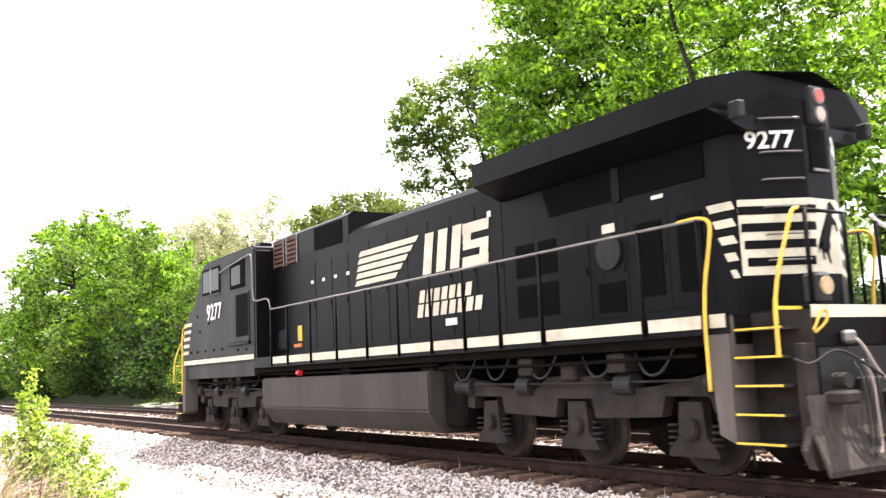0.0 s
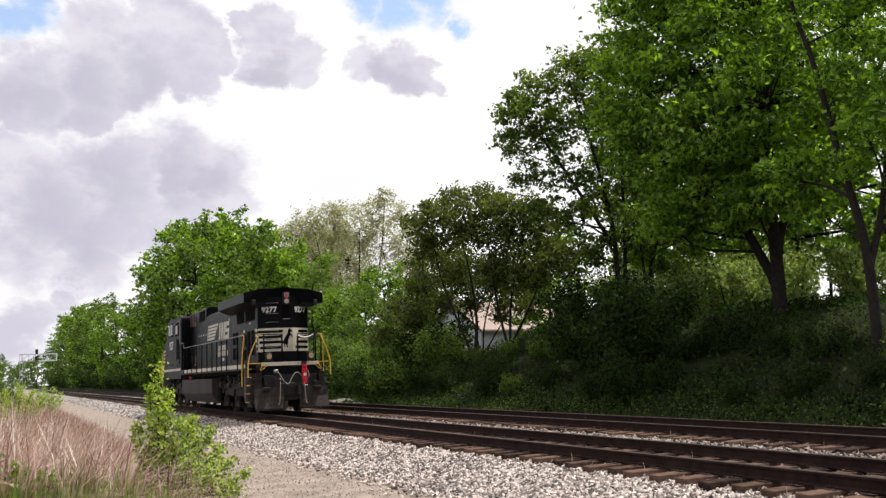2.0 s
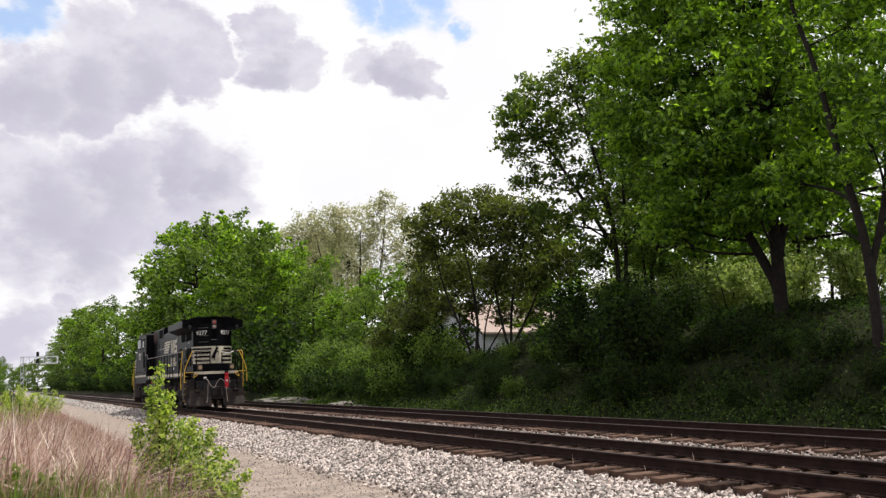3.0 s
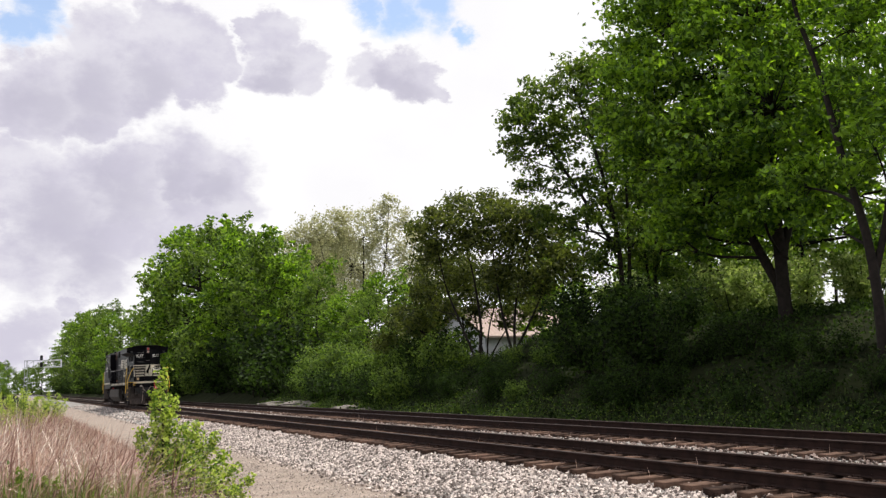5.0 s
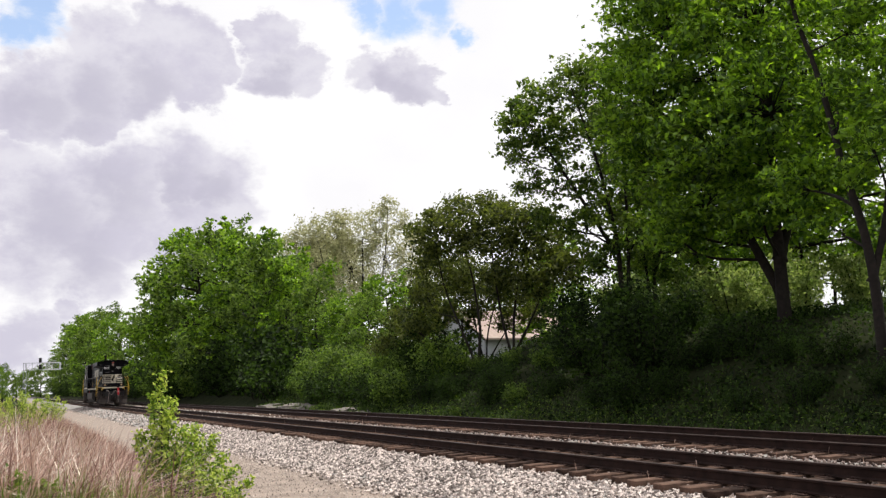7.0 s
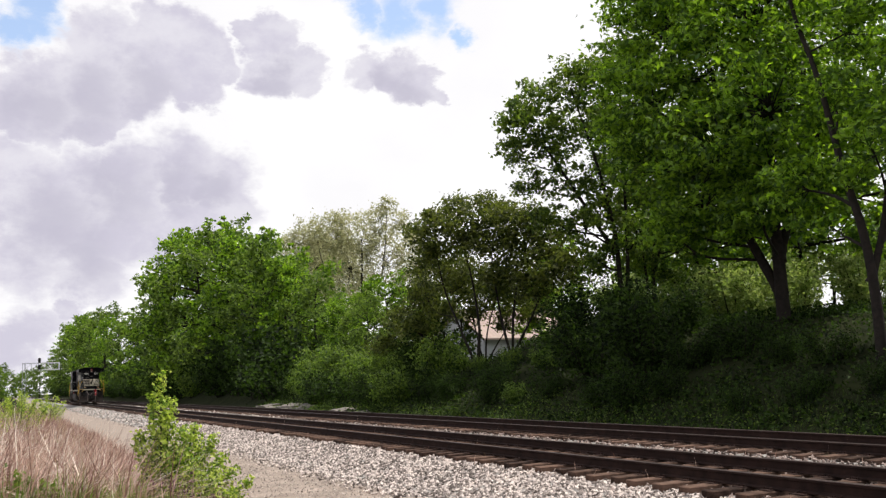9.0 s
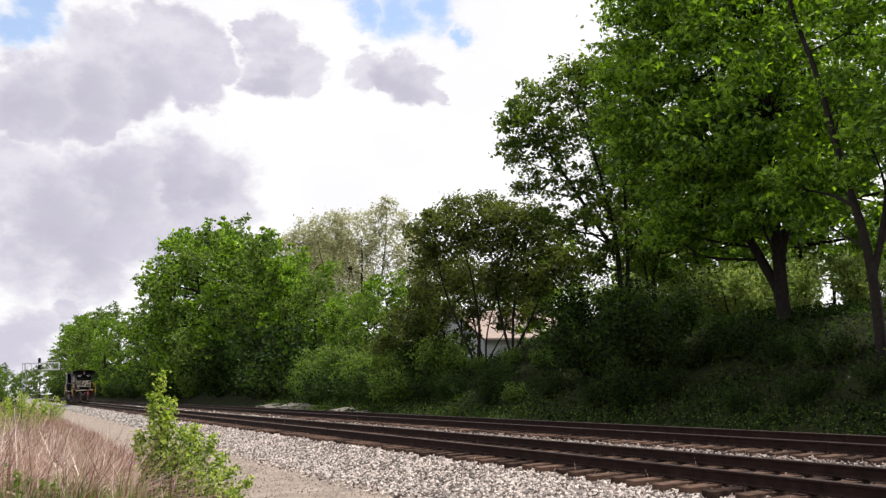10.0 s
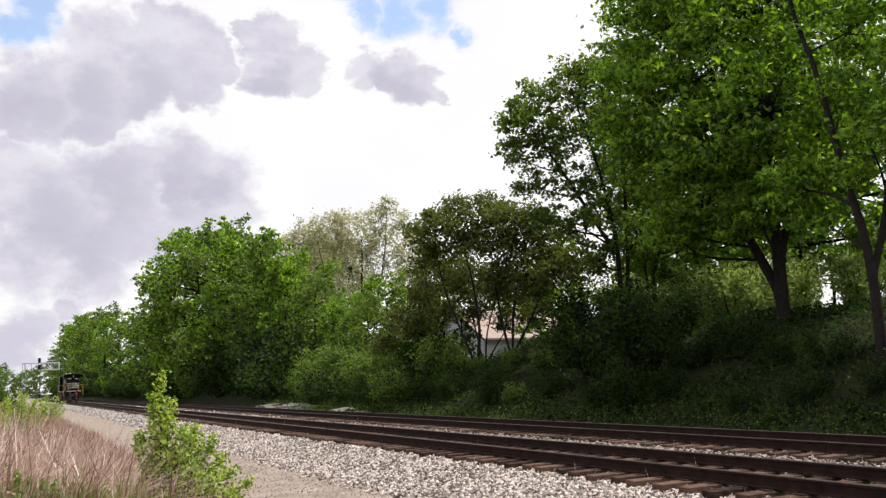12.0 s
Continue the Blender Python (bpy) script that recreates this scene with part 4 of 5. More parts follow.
def build_truck(s0):
    """A three-axle truck; its wheelsets are keyed to roll."""
    tk = lp("truck", boxes((-0.62, 0.62, s0 - 2.5, s0 + 2.5, 0.72, 1.0), (-1.1, 1.1, s0 - 0.3, s0 + 0.3, 0.8, 1.2), bevel=0.03), M_UNDERSHADE, "grimy three-axle truck with its inner frame in a shadow tone")
    sets = []
    for ax in (s0 - 2.05, s0, s0 + 2.05):
        ws = new("wheelset", None)
        bm = bmesh.new()
        disc(bm, (0, 0, 0), "x", 0.09, 2.2, 12)
        for sd in (-1, 1):
            disc(bm, (sd * 0.755, 0, 0), "x", 0.51, 0.115, 32)
            disc(bm, (sd * 0.69, 0, 0), "x", 0.535, 0.03, 32)
            disc(bm, (sd * 0.82, 0, 0), "x", 0.40, 0.03, 24, 0.36 if sd > 0 else 0.40)
            disc(bm, (sd * 0.84, 0, 0), "x", 0.14, 0.08, 12)
            for k in range(6):
                a = k * math.pi / 3
                disc(bm, (sd * 0.84, math.cos(a) * 0.24, math.sin(a) * 0.24), "x", 0.035, 0.03, 8)
        for fa in bm.faces:
            r = max(math.hypot(v.co.y, v.co.z) for v in fa.verts)
            if r > 0.505 and abs(fa.normal.x) < 0.5:
                fa.material_index = 1
        me = bpy.data.meshes.new("wheelset")
        bm.to_mesh(me)
        bm.free()
        me.materials.append(M_GRIME)
        me.materials.append(M_TREAD)
        bpy.data.objects.remove(ws)
        ws = new("wheelset", me)
        ws.parent = LOCO
        ws.location = (0, ax, 0.51)
        sets.append((ws, ax))
    for sd in (-1, 1):
        bm = bmesh.new()
        o = [(s0 - 2.75, 0.80), (s0 - 2.75, 1.16), (s0 - 2.35, 1.20), (s0 - 1.6, 1.08), (s0 - 0.9, 1.02), (s0 - 0.55, 1.22), (s0 + 0.55, 1.22), (s0 + 0.9, 1.02), (s0 + 1.6, 1.08),
             (s0 + 2.35, 1.20), (s0 + 2.75, 1.16), (s0 + 2.75, 0.80), (s0 + 2.45, 0.76), (s0 + 2.4, 0.95), (s0 + 1.7, 0.95), (s0 + 1.62, 0.70), (s0 + 0.42, 0.66), (s0 + 0.35, 0.92),
             (s0 - 0.35, 0.92), (s0 - 0.42, 0.66), (s0 - 1.62, 0.70), (s0 - 1.7, 0.95), (s0 - 2.4, 0.95), (s0 - 2.45, 0.76)]
        prism(bm, o, "x", sd * 1.02, sd * 1.18)
        bmesh.ops.triangulate(bm, faces=[f for f in bm.faces if len(f.verts) > 4])
        frame_side = lp("side_frame", bm, M_GRIME, "cast steel side frame", parent=tk)
        for ax in (s0 - 2.05, s0, s0 + 2.05):
            bm = bmesh.new()
            prism(bm, [(ax - 0.36, 0.34), (ax - 0.40, 0.24), (ax + 0.40, 0.24), (ax + 0.36, 0.34), (ax + 0.22, 0.46), (ax + 0.18, 0.88), (ax - 0.18, 0.88), (ax - 0.22, 0.46)], "x", sd * 1.0, sd * 1.14)
            lp("axle_box", bm, M_GRIME, parent=tk)
            bm = bmesh.new()
            disc(bm, (sd * 1.16, ax, 0.56), "x", 0.135, 0.05, 20)
            disc(bm, (sd * 1.19, ax, 0.56), "x", 0.11, 0.03, 16)
            lp("bearing_cap", bm, M_GRIME, parent=tk)
            for ds in (-0.34, 0.34):
                specs = []
                for k in range(4):
                    t = np.linspace(0, 2 * np.pi, 11)
                    specs.append((np.stack([sd * 1.08 + 0.06 * np.cos(t), ax + ds + 0.06 * np.sin(t), 0.38 + k * 0.075 + 0 * t], 1), 0.017, 5))
                v, f = tubes(*specs)
                part_np("coil_spring", v, f, M_GRIME, tk, smooth=True)
        for ds, ln in ((-2.62, 0.42), (2.62, 0.42), (-1.05, 0.3), (1.05, 0.3)):
            bm = bmesh.new()
            disc(bm, (sd * 1.16, s0 + ds, 1.10), "y", 0.14, ln, 16)
            lp("brake_cylinder", bm, M_DUSTY, parent=tk)
        lp("bolster_cap", boxes((min(sd * 1.05, sd * 1.28), max(sd * 1.05, sd * 1.28), s0 - 0.16, s0 + 0.16, 1.16, 1.42), bevel=0.03), M_GRIME, parent=tk)
        ltube("brake_rod", M_GRIME, ([(sd * 1.24, s0 - 2.2, 1.14), (sd * 1.25, s0, 1.12), (sd * 1.24, s0 + 2.3, 1.14)], 0.018, 6), parent=tk)
        ltube("sanding_pipe", M_GRIME, ([(sd * 1.1, s0 - 2.6, 0.9), (sd * 0.95, s0 - 2.72, 0.5), (sd * 0.8, s0 - 2.66, 0.14)], 0.02, 6), parent=tk)
    return sets


def build_end(s_at, turn):
    """Platform end with steps, snow plough, coupler and hoses; built for one end, turned about for the other."""
    def at(ob):
        if turn:
            ob.matrix_basis = Matrix.Translation((0, 21.75, 0)) @ Matrix.Rotation(math.pi, 4, "Z")
        return ob
    rear = not turn
    at(lp("end_beam", boxes((-1.1, 1.1, 0.0, 0.12, 1.45, 1.90), bevel=0.01), M_BLACK))
    at(lp("end_stripe", boxes((-1.1, 1.1, -0.008, 0.0, 1.76, 1.895)), M_CREAM, "cream stripe along the platform edge"))
    # plough, leaning, with a vertical crease in the middle
    bm = bmesh.new()
    prism(bm, [(-1.42, 0.42), (-1.30, 0.22), (-0.42, 0.20), (-0.40, 0.50), (0.40, 0.50), (0.42, 0.20), (1.30, 0.22), (1.42, 0.42), (1.22, 0.80), (0.95, 0.98), (-0.95, 0.98), (-1.22, 0.80)], "y", -0.06, 0.04)
    bmesh.ops.triangulate(bm, faces=[f for f in bm.faces if len(f.verts) > 4])
    at(lp("snow_plough", bm, M_STREAK, "grime-streaked steel pilot plate"))
    at(lp("draft_box", boxes((-1.0, 1.0, 0.02, 0.10, 0.95, 1.46), bevel=0.01), M_RUBBER))
    for sd in (-1, 1):
        bm = bmesh.new()
        prism(bm, [(-0.07, 0.96), (-0.10, 0.62), (-0.26, 0.22), (-0.24, 0.16), (-0.08, 0.58), (-0.05, 0.96)], "x", sd * 0.30, sd * 1.38)
        at(lp("plough_blade", bm, M_STREAK, "bent steel plough blade streaked with wear"))
        # steps in the corner, each with a bright edge
        for k in range(5):
            z = 0.48 + k * 0.30
            d = 0.10 * (4 - k) * 0.25
            x0, x1 = sorted((sd * 1.12, sd * (1.42 + d)))
            st = at(lp("step", boxes((x0, x1, 0.14, 0.74, z - 0.03, z)), M_RUBBER))
            xe = sd * (1.42 + d)
            ed = lp("step_edge", boxes((xe - 0.012, xe + 0.012, 0.14, 0.74, z - 0.018, z + 0.004)), M_YELLOW, parent=st)
        at(lp("step_top_edge", boxes((min(sd * 1.1, sd * 1.5), max(sd * 1.1, sd * 1.5), 0.10, 0.14, 1.85, 1.885)), M_YELLOW))
        x0, x1 = sorted((sd * 1.08, sd * 1.12))
        at(lp("stairwell_wall", boxes((x0, x1, 0.0, 0.76, 0.45, 1.85)), M_GRIME))
        bm = bmesh.new()
        prism(bm, [(0.76, 1.86), (1.04, 1.86), (1.04, 1.30), (0.98, 0.55), (0.76, 0.45)], "x", sd * 1.12, sd * 1.50)
        at(lp("stairwell_side", bm, M_SIDEPLATE))
        at(lp("step_bracket", boxes((min(sd * 1.1, sd * 1.3), max(sd * 1.1, sd * 1.3), 0.0, 0.10, 0.42, 1.5), bevel=0.01), M_GRIME))
        # yellow grab rails
        at(ltube("yellow_grab_rail", M_YELLOW, ([(sd * 1.52, 1.35, 2.95), (sd * 1.52, 1.02, 2.96), (sd * 1.52, 0.88, 2.90), (sd * 1.54, 0.86, 2.75), (sd * 1.58, 1.0, 2.05), (sd * 1.58, 1.0, 1.02)], 0.022, 8)))
        at(ltube("yellow_grab_rail", M_YELLOW, ([(sd * 1.08, 0.06, 2.93), (sd * 1.16, 0.06, 2.92), (sd * 1.22, 0.06, 2.82), (sd * 1.56, 0.08, 2.04), (sd * 1.57, 0.08, 1.36)], 0.022, 8)))
        at(ltube("lift_lever", M_YELLOW if sd < 0 or rear else M_STEEL, ([(sd * 1.16, -0.06, 1.62), (sd * 1.02, -0.08, 1.86), (sd * 0.92, -0.08, 1.80), (sd * 0.98, -0.08, 1.70), (sd * 1.14, -0.06, 1.60)], 0.016, 6)))
        at(ltube("uncoupling_rod", M_GRIME, ([(sd * 1.58, -0.10, 1.34), (sd * 1.35, -0.12, 1.26), (sd * 0.9, -0.14, 1.46), (sd * 0.25, -0.2, 1.12)], 0.014, 6)))
        # platform rail posts
        for u in (0.98, 0.30):
            at(ltube("end_rail_post", M_BLACK, ([(sd * u, 0.05, 1.86), (sd * u, 0.05, 2.93)], 0.03, 6)))
        at(ltube("end_rail", M_BLACK, ([(sd * 0.30, 0.05, 2.92), (sd * 1.08, 0.05, 2.92)], 0.02, 6)))
        dl = at(lp("ditch_light", boxes((sd * 0.80 - 0.12, sd * 0.80 + 0.12, 0.0, 0.22, 1.9, 2.25), bevel=0.04), M_RUBBER))
        bm = bmesh.new()
        disc(bm, (sd * 0.80, -0.01, 2.10), "y", 0.10, 0.03, 18)
        lp("lens", bm, M_DITCH, parent=dl)
        # hoses hanging beside the coupler
        for k in range(4):
            u = sd * (0.34 + 0.085 * k)
            h = at(ltube("air_hose", M_HOSE if k == 1 else M_RUBBER, ([(u, -0.08, 1.30), (u + sd * 0.02, -0.20, 1.12), (u + sd * 0.05, -0.24, 0.7), (u + sd * 0.07, -0.26, 0.42), (u + sd * 0.13, -0.28, 0.34)], 0.016, 6)))
        bm = boxes((sd * 0.95 - 0.14, sd * 0.95 + 0.14, -0.30, -0.06, 0.86, 1.00), bevel=0.03)
        disc(bm, (sd * 0.92, -0.16, 1.10), "y", 0.08, 0.16, 12)
        at(lp("receptacle", bm, M_GRIME))
    # coupler: shank, knuckle head with jaw
    bm = boxes((-0.13, 0.13, -0.35, 0.2, 0.74, 0.98), bevel=0.03)
    prism(bm, [(-0.22, -0.30), (-0.24, -0.62), (-0.10, -0.70), (-0.06, -0.52), (0.06, -0.52), (0.10, -0.66), (0.22, -0.58), (0.20, -0.30)], "z", 0.70, 1.02)
    cp = at(lp("coupler", bm, M_GRIME, "cast steel knuckle coupler"))
    at(lp("coupler_pocket", boxes((-0.45, 0.45, -0.08, 0.0, 0.62, 1.12), bevel=0.02), M_RUBBER))
    if rear:
        ltube("jumper_cable", M_HOSE, ([(-0.56, -0.06, 1.56), (-0.46, -0.12, 1.48), (-0.30, -0.18, 1.16), (-0.14, -0.20, 1.05), (-0.04, -0.18, 1.24), (0.10, -0.16, 1.48), (0.26, -0.14, 1.50), (0.42, -0.14, 1.30),
                                        (0.60, -0.16, 1.24), (0.66, -0.16, 1.38), (0.60, -0.16, 1.56)], 0.019, 7), label="pale jumper cable looped between sockets")
        lp("cable_socket", boxes((-0.66, -0.48, -0.1, 0.0, 1.48, 1.62), bevel=0.03), M_STEEL)
        red = lp("marker_device", boxes((0.40, 0.58, -0.20, -0.04, 1.04, 1.66), bevel=0.03), M_RED, "bright red marker device hung on the end")
        bm = bmesh.new()
        disc(bm, (0.49, -0.13, 1.74), "z", 0.10, 0.10, 16)
        lp("marker_lamp", bm, M_RED, parent=red)
        lp("marker_bracket", boxes((0.41, 0.57, -0.16, 0.0, 1.78, 1.90)), M_RUBBER, parent=red)
        lp("marker_label", boxes((0.44, 0.54, -0.206, -0.20, 1.36, 1.46)), M_WHITE, parent=red)
        lp("marker_valve", boxes((0.43, 0.60, -0.22, -0.05, 0.98, 1.03), bevel=0.01), M_STEEL, parent=red)
        ltube("safety_chain", M_WHITE, ([(0.22, 0.05, 2.92), (0.34, 0.04, 2.84), (0.52, 0.03, 2.79), (0.72, 0.03, 2.80), (0.90, 0.04, 2.90)], 0.026, 6), label="white plastic-wrapped chain")


def number(text, size, m, parent):
    cu = bpy.data.curves.new("number", "FONT")
    cu.body, cu.size, cu.extrude, cu.align_x = text, size, 0.002, "CENTER"
    cu.space_character = 1.02
    cu.offset = size * 0.022
    tmp = new("number", cu)
    bpy.context.view_layer.update()
    me = bpy.data.meshes.new_from_object(tmp.evaluated_get(bpy.context.evaluated_depsgraph_get()))
    bpy.data.objects.remove(tmp)
    me.materials.clear()
    me.materials.append(M_WHITE)
    ob = new("number", me)
    ob.parent = parent
    ob.matrix_basis = m
    return tagged(ob, "cream painted road number")


build_hood()
build_livery()
CAB = build_cab()
build_frame()
WHEELS = build_truck(3.77) + build_truck(17.55)
build_end(0, False)
build_end(21.75, True)
# road numbers: both bevelled end faces, both cab sides
for sd in (-1, 1):
    ang = math.degrees(math.atan2(0.43, 0.73)) * sd
    number("9277", 0.29, pose(sd * 0.60, 0.695, 3.78, 90, 0, ang), LOCO)
    number("9277", 0.60, pose(sd * 1.482, 18.15, 3.03, 90, 0, 90 * sd), LOCO)


# ---- vegetation ----
def place(ob, x, y, turn=0, scale=1.0, sink=0.0):
    ob.matrix_basis = pose(x, y, bank(x, y) - sink, 0, 0, turn) @ Matrix.Scale(scale, 4)
    return ob


def again(ob, x, y, turn=0, scale=1.0, sink=0.0):
    return place(copy_thing(ob, Matrix.Identity(4)), x, y, turn, scale, sink)


def spread_out(ob, spots):
    """The thing at the first spot and copies of it at the others: x, y, turn, scale."""
    place(ob, *spots[0])
    for s in spots[1:]:
        again(ob, *s)


G = "trees on the bank"
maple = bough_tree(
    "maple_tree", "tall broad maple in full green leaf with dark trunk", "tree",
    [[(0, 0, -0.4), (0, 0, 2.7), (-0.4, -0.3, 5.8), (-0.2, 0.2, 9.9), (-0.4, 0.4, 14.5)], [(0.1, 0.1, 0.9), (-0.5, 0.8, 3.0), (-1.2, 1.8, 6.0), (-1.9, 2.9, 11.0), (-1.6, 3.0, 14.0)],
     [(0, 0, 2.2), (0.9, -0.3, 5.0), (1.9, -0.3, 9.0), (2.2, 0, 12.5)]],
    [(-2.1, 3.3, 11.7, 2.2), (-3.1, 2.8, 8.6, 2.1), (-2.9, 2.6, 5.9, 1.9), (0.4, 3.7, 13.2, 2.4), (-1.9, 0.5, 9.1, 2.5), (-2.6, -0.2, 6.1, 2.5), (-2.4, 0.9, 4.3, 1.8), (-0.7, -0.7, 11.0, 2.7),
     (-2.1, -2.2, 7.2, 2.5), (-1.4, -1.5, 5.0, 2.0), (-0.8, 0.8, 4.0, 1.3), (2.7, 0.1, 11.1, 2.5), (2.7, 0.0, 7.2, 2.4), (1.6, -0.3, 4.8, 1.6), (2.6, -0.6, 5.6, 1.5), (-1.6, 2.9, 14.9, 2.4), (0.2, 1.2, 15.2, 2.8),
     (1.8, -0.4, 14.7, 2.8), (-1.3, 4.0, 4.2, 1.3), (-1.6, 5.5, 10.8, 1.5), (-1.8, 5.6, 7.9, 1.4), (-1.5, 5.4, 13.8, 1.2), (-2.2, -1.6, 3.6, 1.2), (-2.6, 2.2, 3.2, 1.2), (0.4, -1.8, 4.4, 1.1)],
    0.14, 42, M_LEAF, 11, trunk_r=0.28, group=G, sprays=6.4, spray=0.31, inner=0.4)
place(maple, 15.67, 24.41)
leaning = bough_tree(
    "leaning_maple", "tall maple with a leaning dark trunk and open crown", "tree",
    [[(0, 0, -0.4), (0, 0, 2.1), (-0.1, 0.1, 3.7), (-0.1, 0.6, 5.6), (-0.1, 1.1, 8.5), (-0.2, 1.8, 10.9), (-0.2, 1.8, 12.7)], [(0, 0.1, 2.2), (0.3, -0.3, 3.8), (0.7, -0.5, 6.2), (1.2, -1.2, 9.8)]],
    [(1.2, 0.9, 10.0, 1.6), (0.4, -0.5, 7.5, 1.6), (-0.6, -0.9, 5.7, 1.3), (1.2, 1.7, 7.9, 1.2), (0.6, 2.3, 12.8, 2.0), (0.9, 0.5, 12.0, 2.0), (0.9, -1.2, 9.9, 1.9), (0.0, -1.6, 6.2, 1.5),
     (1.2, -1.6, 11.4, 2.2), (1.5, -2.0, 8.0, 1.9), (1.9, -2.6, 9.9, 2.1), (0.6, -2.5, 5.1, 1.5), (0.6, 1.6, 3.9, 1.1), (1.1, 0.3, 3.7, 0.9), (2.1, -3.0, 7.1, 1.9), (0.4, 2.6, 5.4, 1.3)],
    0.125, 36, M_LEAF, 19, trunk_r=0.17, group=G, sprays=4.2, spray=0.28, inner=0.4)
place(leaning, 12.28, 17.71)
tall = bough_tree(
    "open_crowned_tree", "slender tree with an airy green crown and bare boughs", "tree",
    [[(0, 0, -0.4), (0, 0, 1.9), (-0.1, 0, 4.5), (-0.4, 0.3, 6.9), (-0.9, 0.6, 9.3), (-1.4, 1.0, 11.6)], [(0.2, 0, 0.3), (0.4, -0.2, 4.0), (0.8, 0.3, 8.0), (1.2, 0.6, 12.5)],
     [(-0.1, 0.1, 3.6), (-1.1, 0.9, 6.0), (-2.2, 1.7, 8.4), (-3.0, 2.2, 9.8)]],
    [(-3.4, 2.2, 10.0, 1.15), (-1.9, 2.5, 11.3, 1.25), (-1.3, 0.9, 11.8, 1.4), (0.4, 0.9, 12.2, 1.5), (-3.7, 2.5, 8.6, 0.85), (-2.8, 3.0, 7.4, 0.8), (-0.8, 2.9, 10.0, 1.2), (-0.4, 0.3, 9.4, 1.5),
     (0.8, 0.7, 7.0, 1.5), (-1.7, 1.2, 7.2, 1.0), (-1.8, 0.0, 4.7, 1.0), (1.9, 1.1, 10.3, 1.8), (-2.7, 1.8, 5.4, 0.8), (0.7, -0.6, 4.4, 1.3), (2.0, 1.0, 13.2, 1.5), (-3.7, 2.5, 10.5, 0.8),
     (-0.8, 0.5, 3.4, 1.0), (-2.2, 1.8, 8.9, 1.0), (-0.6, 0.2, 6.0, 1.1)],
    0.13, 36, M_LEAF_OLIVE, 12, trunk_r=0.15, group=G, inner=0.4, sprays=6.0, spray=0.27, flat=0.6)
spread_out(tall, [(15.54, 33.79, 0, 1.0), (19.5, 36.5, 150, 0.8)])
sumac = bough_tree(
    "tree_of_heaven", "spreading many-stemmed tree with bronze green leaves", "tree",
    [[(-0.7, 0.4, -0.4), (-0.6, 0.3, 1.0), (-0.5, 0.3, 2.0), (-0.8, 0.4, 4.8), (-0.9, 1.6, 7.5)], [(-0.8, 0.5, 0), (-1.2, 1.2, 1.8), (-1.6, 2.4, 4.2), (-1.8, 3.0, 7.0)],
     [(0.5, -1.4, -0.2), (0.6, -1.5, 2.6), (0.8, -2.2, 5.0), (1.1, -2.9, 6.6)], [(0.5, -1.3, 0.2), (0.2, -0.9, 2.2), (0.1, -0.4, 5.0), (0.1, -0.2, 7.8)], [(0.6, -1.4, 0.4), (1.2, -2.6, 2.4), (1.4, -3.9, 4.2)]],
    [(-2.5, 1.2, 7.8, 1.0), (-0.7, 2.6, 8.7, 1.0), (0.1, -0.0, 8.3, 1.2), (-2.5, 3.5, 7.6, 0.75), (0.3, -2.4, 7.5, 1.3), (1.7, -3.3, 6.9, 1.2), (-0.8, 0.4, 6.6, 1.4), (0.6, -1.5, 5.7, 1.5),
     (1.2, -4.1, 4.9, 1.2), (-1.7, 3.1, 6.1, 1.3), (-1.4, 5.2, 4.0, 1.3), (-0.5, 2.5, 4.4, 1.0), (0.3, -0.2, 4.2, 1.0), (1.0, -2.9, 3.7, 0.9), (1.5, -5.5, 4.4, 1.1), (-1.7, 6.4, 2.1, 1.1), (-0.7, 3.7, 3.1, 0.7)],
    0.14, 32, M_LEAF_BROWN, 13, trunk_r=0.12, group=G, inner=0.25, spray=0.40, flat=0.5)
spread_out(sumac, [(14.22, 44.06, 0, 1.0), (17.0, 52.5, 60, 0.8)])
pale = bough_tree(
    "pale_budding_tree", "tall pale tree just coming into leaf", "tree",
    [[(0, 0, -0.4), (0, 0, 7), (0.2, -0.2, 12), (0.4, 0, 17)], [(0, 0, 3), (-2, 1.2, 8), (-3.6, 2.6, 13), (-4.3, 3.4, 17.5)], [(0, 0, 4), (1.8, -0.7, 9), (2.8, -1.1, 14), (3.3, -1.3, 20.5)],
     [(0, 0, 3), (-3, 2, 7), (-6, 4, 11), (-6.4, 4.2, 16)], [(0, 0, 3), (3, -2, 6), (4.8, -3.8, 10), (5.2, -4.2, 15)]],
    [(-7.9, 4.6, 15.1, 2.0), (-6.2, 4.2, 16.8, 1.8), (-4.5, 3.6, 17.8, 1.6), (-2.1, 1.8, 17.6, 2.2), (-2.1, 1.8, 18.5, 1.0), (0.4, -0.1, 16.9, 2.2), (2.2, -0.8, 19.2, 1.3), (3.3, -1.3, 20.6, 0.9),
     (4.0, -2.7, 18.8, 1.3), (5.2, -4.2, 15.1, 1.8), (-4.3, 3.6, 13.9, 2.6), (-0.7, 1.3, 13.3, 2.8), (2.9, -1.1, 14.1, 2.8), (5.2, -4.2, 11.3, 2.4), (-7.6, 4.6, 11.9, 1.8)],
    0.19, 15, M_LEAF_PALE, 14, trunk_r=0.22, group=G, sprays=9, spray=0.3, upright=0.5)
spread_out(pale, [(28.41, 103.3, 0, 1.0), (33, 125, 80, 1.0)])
green = tree("dense_green_tree", "dense bright green broadleaf tree", "tree", 14, 5.0, 1.0, 0.225, 9200, M_LEAF_LIGHT, 15, lobes=24, trunk_r=0.25, group=G, twigs=7)
